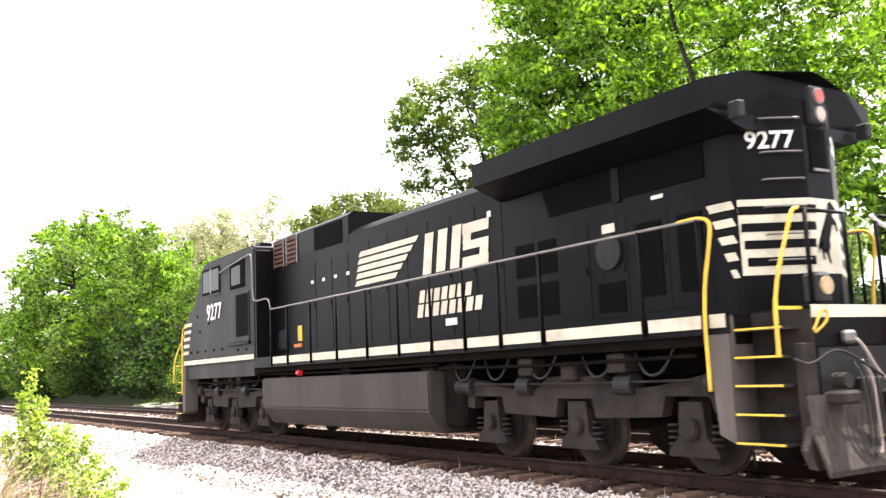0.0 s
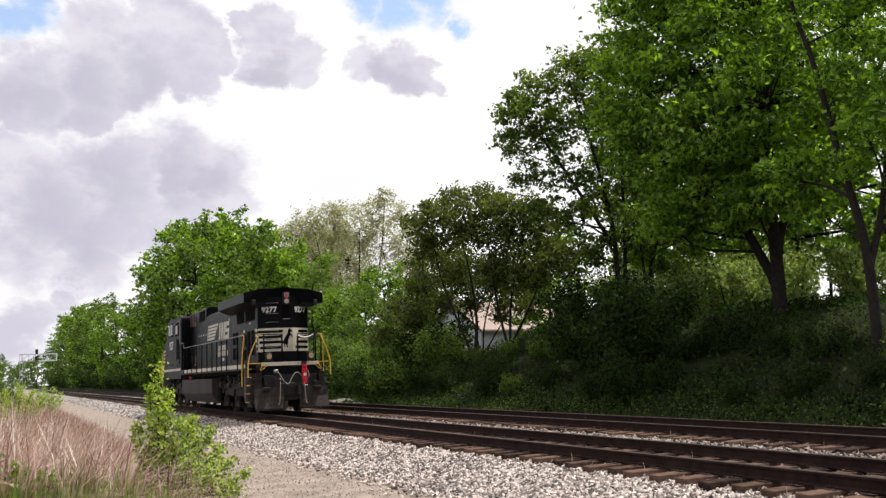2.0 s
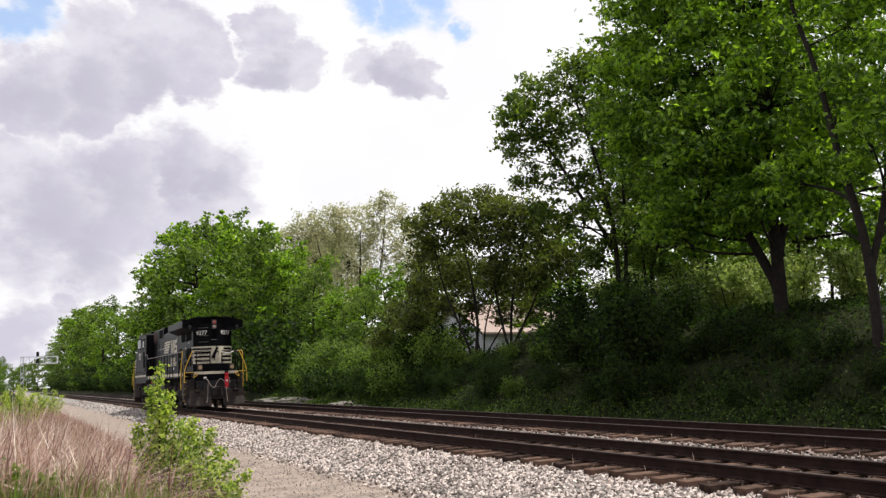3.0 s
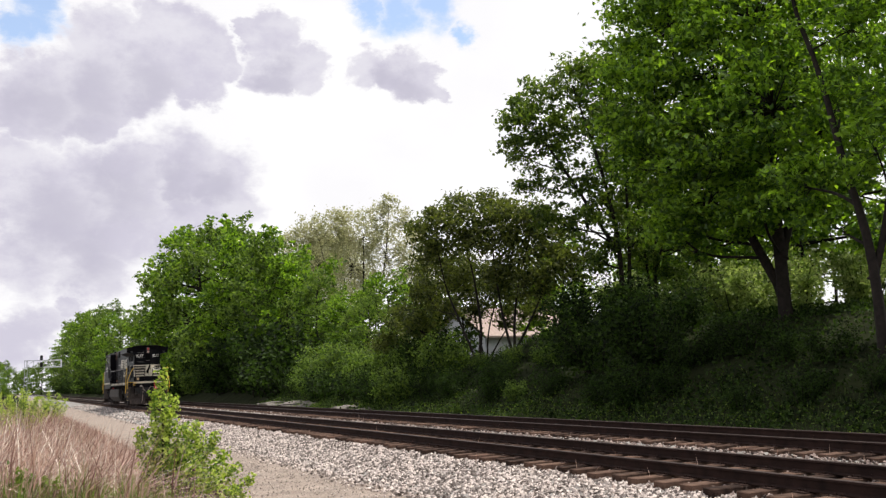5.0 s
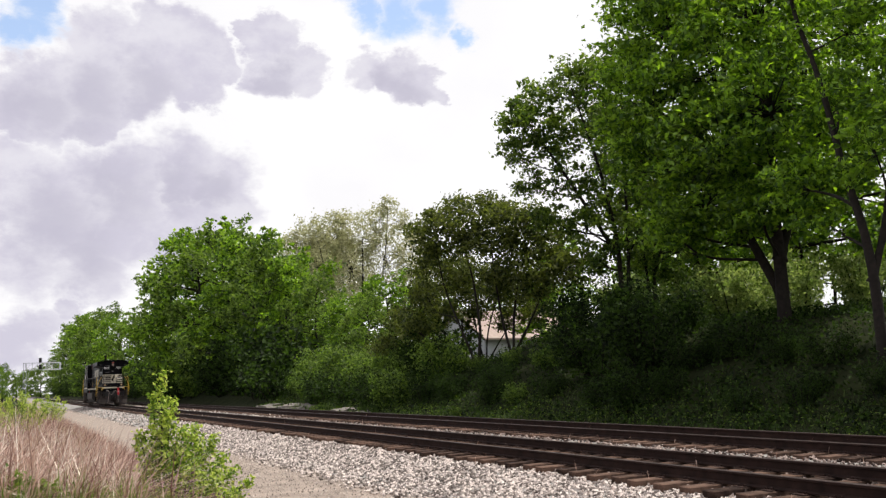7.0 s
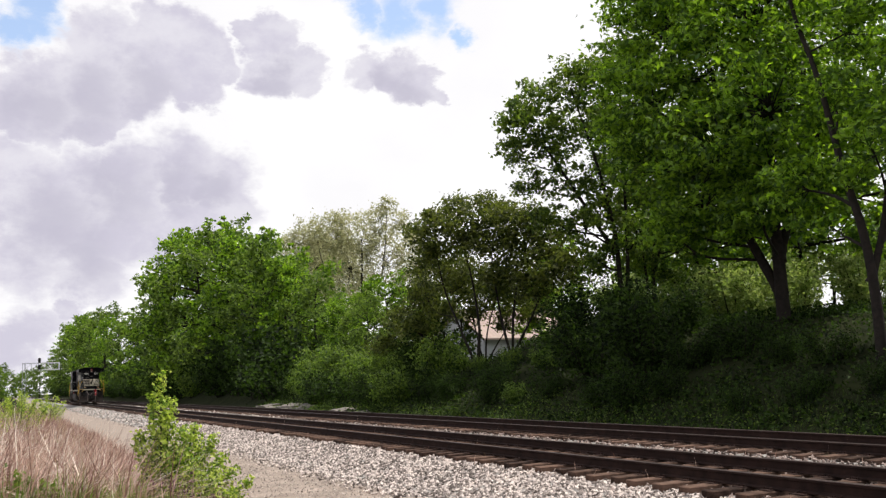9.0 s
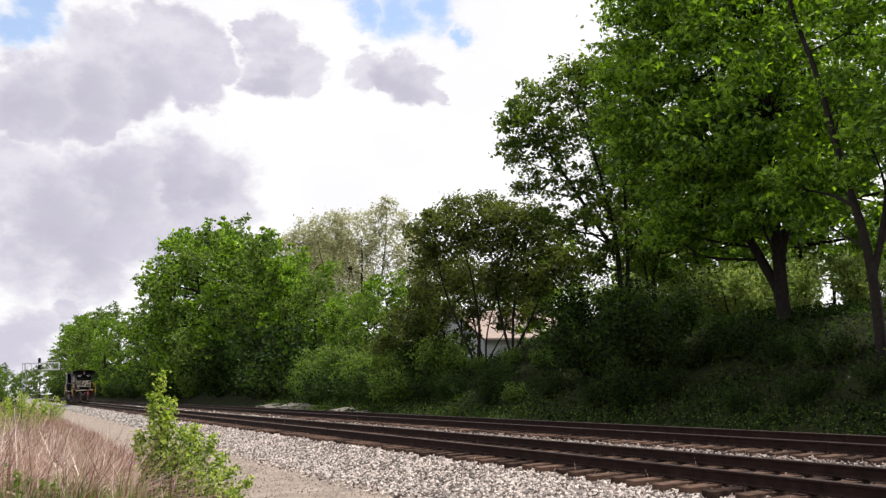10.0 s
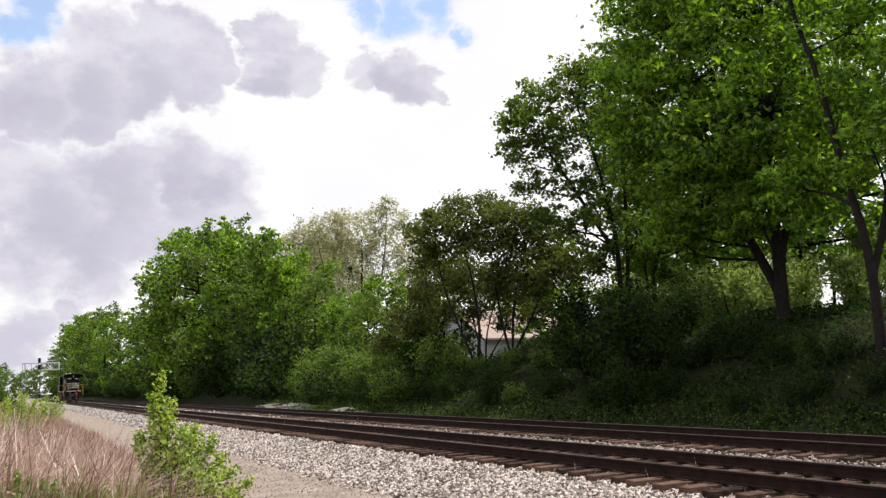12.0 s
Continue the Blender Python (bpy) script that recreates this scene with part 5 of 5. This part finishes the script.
spread_out(green, [(14.5, 64, 0, 0.42), (15.5, 80, 120, 0.68), (13.5, 91, 250, 1.02), (13, 109, 40, 1.34), (12.8, 124, 150, 1.42), (13.5, 138, 200, 1.34), (11.5, 178, 70, 1.02),
                   (11.5, 240, 10, 1.5), (12, 340, 100, 1.9), (-11.8, 250, 10, 0.62), (6, 980, 40, 1.9), (-6, 1000, 120, 1.5), (-13.5, 236, 200, 0.60), (-16.5, 262, 90, 0.75), (10.5, 300, 250, 1.3), (11, 400, 20, 1.5), (8, 700, 130, 1.6)])
dark_green = tree("dark_green_tree", "broadleaf tree with a ragged green crown", "tree", 14, 4.6, 1.5, 0.225, 8600, M_LEAF, 25, lobes=22, trunk_r=0.25, group=G, twigs=7, squash=0.8, lean=(0.8, 0.4))
spread_out(dark_green, [(15.5, 72, 60, 0.50), (15, 87, 190, 0.86), (13, 98, 300, 1.2), (12.5, 119, 90, 1.5), (12.0, 156, 20, 0.95), (11.5, 205, 110, 1.2), (11.5, 285, 200, 1.65),
                        (14, 430, 60, 2.0), (-12.5, 215, 80, 0.5), (27, 20, 0, 0.95), (28, 27, 70, 1.0), (27, 34, 150, 1.0), (26, 41, 230, 0.95), (30, 48, 300, 1.0), (24, 52, 20, 0.62), (22.5, 79, 100, 0.7), (19, 100, 20, 1.05), (19, 114, 140, 1.2), (19, 130, 260, 1.2), (17, 168, 40, 1.0), (0, 990, 60, 1.8)])
back = tree("sunlit_understorey_tree", "low sunlit tree behind the maples", "tree", 8, 3.6, 0.6, 0.22, 3700, M_LEAF_LIGHT, 17, lobes=18, trunk_r=0.12, group=G, twigs=7)
spread_out(back, [(28, 20, 0, 0.75), (27, 27, 140, 0.7), (29, 34, 100, 0.8), (30, 42, 10, 0.9), (24, 44, 220, 0.7), (26, 80, 40, 1.0), (40, 104, 140, 1.2), (24, 88, 200, 1.1),
                  (46, 92, 60, 1.4), (52, 100, 100, 1.4), (33, 54, 130, 1.0), (38, 50, 30, 1.1), (19, 82, 30, 0.8), (20, 93, 70, 1.0)])

S = "shrubs on the bank"
bush = shrub("bank_shrub", "dense shrub on the bank, tree shade put into its dark leaf colour", 3.0, 2.3, 0.105, 3500, M_LEAF_BANK, 16, S)
far_bush = shrub("distant_shrub", "shrub along the foot of the wood, shade put into its leaf colour", 3.0, 2.3, 0.17, 1500, M_LEAF_BANK, 26, S)
# sunlit counterparts of the dark shrubs, told apart by leaf colour
sunny_bush = shrub("sunlit_bush", "bush under the trees with sunlight put into its pale leaf colour", 2.8, 1.9, 0.11, 3000, M_LEAF_SUNLIT, 27, S)
lit = shrub("pale_green_shrub", "light green shrub at the foot of the bank, sunlit by its leaf colour", 2.6, 1.9, 0.13, 2300, M_LEAF_LIGHT, 18, S)
rng_b = random.Random(4)
dark_spots, lit_spots, far_spots, sun_spots = [], [], [], []
for y in np.arange(9.5, 74, 2.4):
    for row, x in enumerate((10.3, 12.6, 15.2)):
        px, py = x + rng_b.uniform(-0.6, 0.6), y + rng_b.uniform(-0.9, 0.9)
        s = rng_b.uniform(0.75, 1.15)
        along = py / (px + 9.41)
        if along < 1.22:          # low growth under the maples
            s *= (0.34, 0.46, 0.0)[row]
        elif along < 1.48:        # a tall dark thicket
            s *= (0.5, 1.15, 0.9)[row]
        elif along < 1.60:
            s *= (0.45, 0.6, 0.0)[row]
        elif along < 2.13:        # open towards the house
            s *= (0.42, 0.34, 0.0)[row]
        else:
            s *= (0.7, 0.95, 1.0)[row]
        if s == 0:
            continue
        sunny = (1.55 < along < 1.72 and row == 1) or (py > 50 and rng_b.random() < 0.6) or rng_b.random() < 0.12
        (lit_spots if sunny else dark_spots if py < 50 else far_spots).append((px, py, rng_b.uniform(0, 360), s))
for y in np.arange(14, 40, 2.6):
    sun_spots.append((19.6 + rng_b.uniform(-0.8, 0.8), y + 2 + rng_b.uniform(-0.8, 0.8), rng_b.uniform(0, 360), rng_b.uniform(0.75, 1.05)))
lit_spots += [(9.4, 14.4, 0, 0.42), (9.9, 13.2, 90, 0.5), (8.7, 37.5, 200, 0.16)]
for y in np.arange(75, 230, 7.5):
    (lit_spots if rng_b.random() < 0.45 else far_spots).append((10.6 + rng_b.uniform(-0.5, 0.5), y, rng_b.uniform(0, 360), rng_b.uniform(0.9, 1.5)))
    far_spots.append((12.6 + rng_b.uniform(-0.5, 0.5), y + 3, rng_b.uniform(0, 360), rng_b.uniform(1.4, 2.0)))
for y in np.arange(245, 520, 22):
    far_spots.append((11.0, y, rng_b.uniform(0, 360), rng_b.uniform(2.2, 3.0)))
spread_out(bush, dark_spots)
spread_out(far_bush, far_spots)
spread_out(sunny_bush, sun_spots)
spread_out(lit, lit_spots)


def blades(name, label, category, x0, x1, y0, y1, count, length, width, mat, seed, arch=0.5, power=1.0, floor=None):
    """Curved grass blades, each a tapering strip of two pieces."""
    rng = np.random.default_rng(seed)
    x, y = rng.uniform(x0, x1, count), y0 + (y1 - y0) * rng.uniform(0, 1, count) ** power
    tuft = rng.uniform(0, 1, count) < 0.7
    x = np.where(tuft, np.round(x * 3) / 3 + rng.normal(size=count) * 0.06, x)
    y = np.where(tuft, np.round(y * 3) / 3 + rng.normal(size=count) * 0.06, y)
    z = np.array([bank(a, b) for a, b in zip(x, y)])
    ln = length * rng.uniform(0.45, 1.1, count)
    a = np.where(rng.uniform(0, 1, count) < 0.5, rng.normal(size=count) * 0.7, rng.uniform(0, 6.28, count))
    d = np.stack([np.cos(a), np.sin(a), 0 * a], 1)
    lean = (arch * rng.uniform(0.1, 1.0, count))[:, None]
    side = np.stack([-np.sin(a), np.cos(a), 0 * a], 1) * (width * rng.uniform(0.6, 1.3, count))[:, None]
    p0 = np.stack([x, y, z - 0.03], 1)
    up = np.array([0, 0, 1.0])
    p1 = p0 + (up * (1 - 0.25 * lean) + d * lean * 0.35) * ln[:, None] * 0.55
    p2 = p0 + (up * (1 - 0.55 * lean) + d * lean * 1.0) * ln[:, None]
    v = np.stack([p0 - side, p0 + side, p1 + side * 0.8, p1 - side * 0.8, p2], 1).reshape(-1, 3)
    k = 5 * np.arange(count)
    f = [t for i in k.tolist() for t in ((i, i + 1, i + 2, i + 3), (i + 3, i + 2, i + 4))]
    ob = new(name, mesh_np(name, v, f, mat))
    return tagged(ob, label, category, kind="stuff")


blades("dry_grass", "tall dry pinkish-tan grass beside the dirt track", "grass", -13.5, -8.4, 6.6, 30, 32000, 1.12, 0.006, M_GRASS_DRY, 31, 1.5, 1.6)
blades("dry_verge_grass", "short dry tan grass along the dirt track", "grass", -8.7, -6.7, 13, 60, 20000, 0.75, 0.008, M_GRASS_DRY, 36, 0.9)
blades("bleached_stalks", "long bleached stalks leaning over the dry grass", "grass", -12.5, -8.5, 6.8, 20, 5200, 1.2, 0.0042, M_STALK, 38, 1.5, 1.4)
blades("green_grass", "fresh green grass at the foot of the dry grass", "grass", -11.5, -8.2, 5.2, 7.6, 8000, 0.72, 0.006, M_GRASS, 32, 0.6)
blades("verge_grass", "thin green grass along the dirt track", "grass", -9.3, -7.9, 7.5, 42, 7500, 0.66, 0.005, M_GRASS_OLIVE, 33, 0.9)
blades("bank_grass", "low grass at the foot of the bank, tree shade put into its green", "grass", 8.0, 10.8, 12, 64, 11000, 0.30, 0.008, M_GRASS_SHADE, 34, 0.9)


def ivy(name, label, x0, x1, y0, y1, count, leaf, mat, seed, lift):
    """Leaves lying over the slope in patches."""
    rng = np.random.default_rng(seed)
    n = count // 40
    cx, cy = rng.uniform(x0, x1, n), y0 + (y1 - y0) * rng.uniform(0, 1, n) ** 1.2
    w = rng.integers(0, n, count)
    x, y = cx[w] + rng.normal(size=count) * 0.5, cy[w] + rng.normal(size=count) * 0.6
    z = np.array([bank(a, b) for a, b in zip(x, y)]) + rng.uniform(0.02, lift, n)[w] * rng.uniform(0.1, 1.0, count)
    v, f = leaves_np(np.stack([x, y, z], 1), leaf, rng)
    return tagged(new(name, mesh_np(name, v, f, mat)), label, "undergrowth", kind="stuff")


ivy("bank_undergrowth", "low leafy undergrowth covering the bank, tree shade put into its colour", 8.4, 21, 9, 75, 54000, 0.09, M_LEAF_BANK, 37, 0.5)
ivy("fresh_undergrowth", "patches of fresh green weeds along the foot of the bank", 8.2, 10.4, 9, 72, 9000, 0.05, M_LEAF_OLIVE, 39, 0.55)
blades("track_weeds", "sparse pale weeds between the rails", "weeds", -1.6, 5.8, 8, 40, 260, 0.30, 0.005, M_GRASS_DRY, 35, 0.6)


def weed(name, label, seed, stems, leaf, count, mat, group="", category="bush"):
    """A leafy plant from listed stems: (tip x, y, z, clump radius)."""
    rng = np.random.default_rng(seed)
    ob = thing(name, label, category, group)
    pts, rad = [], []
    for x, y, z, r in stems:
        foot = np.array([x * 0.2, y * 0.2, -0.05])
        tip = np.array([x, y, z])
        mid = foot * 0.5 + tip * 0.5 + np.array([-x * 0.12, 0, z * 0.08])
        sv, sf = tube_np(np.array([foot, mid, tip]), np.array([0.011, 0.008, 0.003]), 5)
        part_np("stem", sv, sf, M_BARK, ob, smooth=True)
        for k in np.linspace(0.25, 1, 12):
            pts.append(foot * (1 - k) ** 2 + 2 * mid * k * (1 - k) + tip * k * k)
            rad.append(r * (1.15 - 0.75 * k))
    pts, rad = np.array(pts), np.array(rad)
    w = rng.integers(0, len(pts), count)
    c = pts[w] + rng.normal(size=(count, 3)) * rad[w][:, None] * 0.6
    c[:, 2] = np.maximum(c[:, 2], 0.02)
    v, f = leaves_np(c, leaf, rng)
    part_np("foliage", v, f, mat, ob)
    return ob


sap = weed("leafy_sapling", "bright green young leafy bush beside the dirt track", 21,
           [(0.0, 0, 1.50, 0.10), (-0.06, 0.1, 1.32, 0.10), (0.08, 0.05, 1.25, 0.12), (0.18, 0.0, 1.02, 0.13), (-0.16, 0.1, 1.0, 0.11), (0.34, 0.1, 0.92, 0.14), (0.50, 0, 0.78, 0.13), (0.62, 0.1, 0.66, 0.13),
            (0.72, 0, 0.56, 0.11), (0.42, -0.1, 0.62, 0.14), (0.25, -0.1, 0.72, 0.14), (-0.05, 0, 0.8, 0.14), (0.55, -0.1, 0.45, 0.14), (0.1, -0.1, 0.5, 0.2), (0.35, -0.15, 0.45, 0.2), (0.3, 0.1, 1.05, 0.1), (0.45, 0.05, 0.95, 0.1), (0.02, 0.05, 1.1, 0.16), (0.12, 0, 0.85, 0.2), (0.45, -0.1, 0.35, 0.2), (0.65, 0, 0.4, 0.14)], 0.023, 15000, M_LEAF_BRIGHT)
place(sap, -8.27, 8.05)
roadside = weed("roadside_weed", "leafy yellow-green weed among the dry grass", 22, [(0, 0, 1.25, 0.16), (0.3, 0.2, 1.1, 0.16), (-0.3, 0.1, 1.15, 0.16), (0.6, 0, 0.95, 0.16), (-0.6, 0, 1.0, 0.16)], 0.03, 2000, M_LEAF_BRIGHT, "roadside weeds")
spread_out(roadside, [(-9.2, 24, 0, 0.95), (-9.7, 21, 60, 0.9), (-9.2, 29, 140, 0.95), (-8.4, 32, 200, 0.95), (-10.0, 26, 250, 1.0), (-8.0, 40, 10, 0.9)])
herb = weed("leafy_herb", "fresh green broad-leaved herb among the dry grass", 24, [(0, 0, 0.5, 0.12), (0.22, 0.1, 0.42, 0.12), (-0.2, 0.05, 0.44, 0.12), (0.1, -0.12, 0.36, 0.12), (-0.1, -0.1, 0.38, 0.12)], 0.035, 700, M_GRASS, "herbs in the grass")
spread_out(herb, [(-10.4, 7.3, 0, 1.0), (-9.9, 7.2, 80, 0.9), (-9.35, 7.25, 160, 1.1), (-9.0, 7.3, 250, 0.9), (-10.9, 7.3, 30, 1.1), (-8.75, 7.7, 100, 0.9)])
brown = weed("dead_weed", "tangled dead brown weed at the foot of the sapling", 23, [(0.1, 0, 0.62, 0.14), (-0.2, 0.1, 0.6, 0.14), (0.3, 0, 0.5, 0.14), (-0.05, -0.1, 0.66, 0.14), (0.2, 0.1, 0.45, 0.14)], 0.018, 1500, M_DEAD)
place(brown, -8.25, 7.4)


# ---- rubble, house and signal ----
def rock(name, label, x, y, w, h, seed, category="mound"):
    rng = np.random.default_rng(seed)
    bm = bmesh.new()
    bmesh.ops.create_icosphere(bm, subdivisions=3, radius=1.0)
    for v in bm.verts:
        k = 1 + 0.35 * noise.noise(v.co * 1.7 + Vector((seed, 0, 0))) + 0.15 * noise.noise(v.co * 5 + Vector((0, seed, 0)))
        v.co = Vector((v.co.x * w * k, v.co.y * w * k * 1.2, max(v.co.z * k, -0.3) * h))
    me = bpy.data.meshes.new(name)
    bm.to_mesh(me)
    bm.free()
    me.materials.append(M_RUBBLE)
    ob = new(name, me)
    ob.matrix_basis = pose(x, y, bank(x, y), 0, 0, float(rng.uniform(0, 360)))
    return tagged(ob, label, category, "spoil mounds")


M_RUBBLE = material("pale_rubble", (0.22, 0.195, 0.175), 0.95, dark=(0.10, 0.09, 0.08), scale=3, bump=1.0, bump_scale=12)
for k, (x, y, w, h) in enumerate(((8.9, 70, 1.1, 0.30), (8.9, 64.5, 1.0, 0.32), (9.0, 61.0, 0.9, 0.34), (8.9, 53, 0.9, 0.24), (8.6, 49, 0.6, 0.2), (8.9, 14.0, 0.7, 0.12), (9.0, 12.9, 0.6, 0.10))):
    rock("spoil_mound", "pale mound of dumped gravel at the bank", x, y, w, h, k + 2)

M_SIDING = material("white_siding", (0.62, 0.62, 0.64), 0.7, dark=(0.45, 0.45, 0.47), scale=2)
M_SHINGLE = material("tan_shingles", (0.46, 0.36, 0.31), 0.9, dark=(0.27, 0.21, 0.18), scale=5, bump=0.5, bump_scale=8)
M_FENCE = material("weathered_boards", (0.16, 0.15, 0.15), 0.9, dark=(0.08, 0.075, 0.075), scale=3, streak=True)
M_BLOCK = material("grey_foundation", (0.20, 0.19, 0.19), 0.9, scale=3)


def build_house():
    h = thing("house", "white-sided house with a tan shingle roof behind the trees", "house", at=pose(23.3, 66.6, 2.15, 0, 0, 10))
    bm = bmesh.new()
    prism(bm, [(-3.4, 0.0), (3.4, 0.0), (3.4, 2.4), (0, 4.5), (-3.4, 2.4)], "x", 0.0, 13.0)
    part("wall", bm, M_SIDING, h, "white lap siding wall")
    part("foundation", boxes((0.04, 12.96, -3.35, 3.35, -1.0, 0.0)), M_BLOCK, h)
    for sd in (-1, 1):
        bm = bmesh.new()
        prism(bm, [(sd * 3.85, 2.06), (sd * 3.85, 2.20), (0, 4.70), (0, 4.55)], "x", -0.35, 13.35)
        part("roof_slope", bm, M_SHINGLE, h, "tan shingle roof slope")
        bm = bmesh.new()
        prism(bm, [(sd * 3.87, 1.99), (sd * 3.87, 2.17), (0, 4.66), (0, 4.46)], "x", -0.40, -0.35)
        part("rake_board", bm, M_BARK, h, "dark rake board under the roof edge")
    for k in range(24):
        t = k / 24
        part("shingle_course", boxes((-0.36, 13.36, -0.10, 0.10, 0.0, 0.012)), M_SHINGLE, h).matrix_basis = pose(0, -3.75 + 3.65 * t, 2.25 + 2.38 * t, 33, 0, 0)
    for k in range(16):
        part("siding_board", boxes((-0.018, -0.001, -3.38, 3.38, 0.02 + k * 0.15, 0.145 + k * 0.15)), M_SIDING, h)
        part("siding_board", boxes((0, 13, -3.418, -3.401, 0.02 + k * 0.15, 0.145 + k * 0.15)), M_SIDING, h)


def build_fence():
    f = thing("board_fence", "weathered grey board fence beside the house", "fence", at=pose(20.6, 58.0, 0, 0, 0, -22))
    rng = random.Random(9)
    for k in range(30):
        x = -3.0 + k * 0.2
        part("fence_board", boxes((x, x + 0.185, -0.012, 0.012, 1.5, 2.62 + rng.uniform(-0.02, 0.02))), M_FENCE, f)
    for z in (1.8, 2.4):
        part("fence_rail", boxes((-3, 3, 0.012, 0.06, z, z + 0.09)), M_FENCE, f)


build_house()
build_fence()

M_GALV = material("galvanised_steel", (0.42, 0.43, 0.45), 0.6, dark=(0.33, 0.34, 0.36), scale=3)
M_SIGNAL = material("white_signal_paint", (0.78, 0.78, 0.78), 0.5, dark=(0.6, 0.6, 0.6), scale=3)


def build_signal():
    s = thing("signal_bridge", "white cantilever signal bridge over the tracks", "railway signal", at=pose(0, 225, 0))
    for x in (-7.4, -6.8):
        part("mast", boxes((x - 0.05, x + 0.05, -0.1, 0.1, -0.5, 8.6)), M_GALV, s)
    for z in (7.0, 8.5):
        for y in (-0.5, 0.5):
            part("chord", boxes((-7.5, -3.4, y - 0.04, y + 0.04, z - 0.05, z + 0.05)), M_GALV, s)
            part("chord", boxes((-3.4, 0.25, y - 0.08, y + 0.08, z - 0.1, z + 0.1)), M_SIGNAL, s)
    for k in range(6):
        x = -7.0 + k * 1.4
        part("upright", boxes((x - 0.05, x + 0.05, -0.55, -0.45, 7.0, 8.5)), M_GALV if x < -3.4 else M_SIGNAL, s)
        v, f = tubes(([(x, -0.5, 7.0), (min(x + 1.4, 0.2), -0.5, 8.5)], 0.035, 5))
        part_np("diagonal", v, f, M_GALV, s)
    part("end_post", boxes((0.1, 0.28, -0.6, 0.6, 6.9, 8.6)), M_SIGNAL, s)
    part("walkway", boxes((-7.2, 0.2, -0.4, 0.4, 6.98, 7.04)), M_STEEL, s)
    for z in (7.6, 9.1):
        hd = part("signal_head", boxes((-4.3, -3.7, -0.75, -0.55, z - 0.55, z + 0.5), bevel=0.15), M_RUBBER, s, "black signal head")
        for dz in (-0.35, 0.0, 0.35):
            bm = bmesh.new()
            disc(bm, (-4.0, -0.82, z + dz), "y", 0.12, 0.16, 12)
            part("hood", bm, M_RUBBER, hd)


build_signal()


# ---- motion of the locomotive: it rolls away at a steady pace, its wheels turning ----
LOCO_WAY = [(0, 5.97), (0.2, 8.62), (0.5, 12.77), (1, 19.72), (1.5, 26.37), (2, 33.15), (2.5, 40.0), (3, 46.9), (5, 74.0), (6, 87.3), (7, 101.0),
            (9, 128.5), (10, 142.0), (11, 154.8), (12, 167.6)]


def motions():
    walk(LOCO, [(t, pose(0, y, 0)) for t, y in LOCO_WAY])
    times = [k / 30 for k in range(361)]
    gone = np.interp(times, [t for t, _ in LOCO_WAY], [y for _, y in LOCO_WAY])
    for ws, ax in WHEELS:
        walk(ws, [(t, pose(0, ax, 0.51) @ Matrix.Rotation(-(g - gone[0]) / 0.51, 4, "X")) for t, g in zip(times, gone)])


motions()
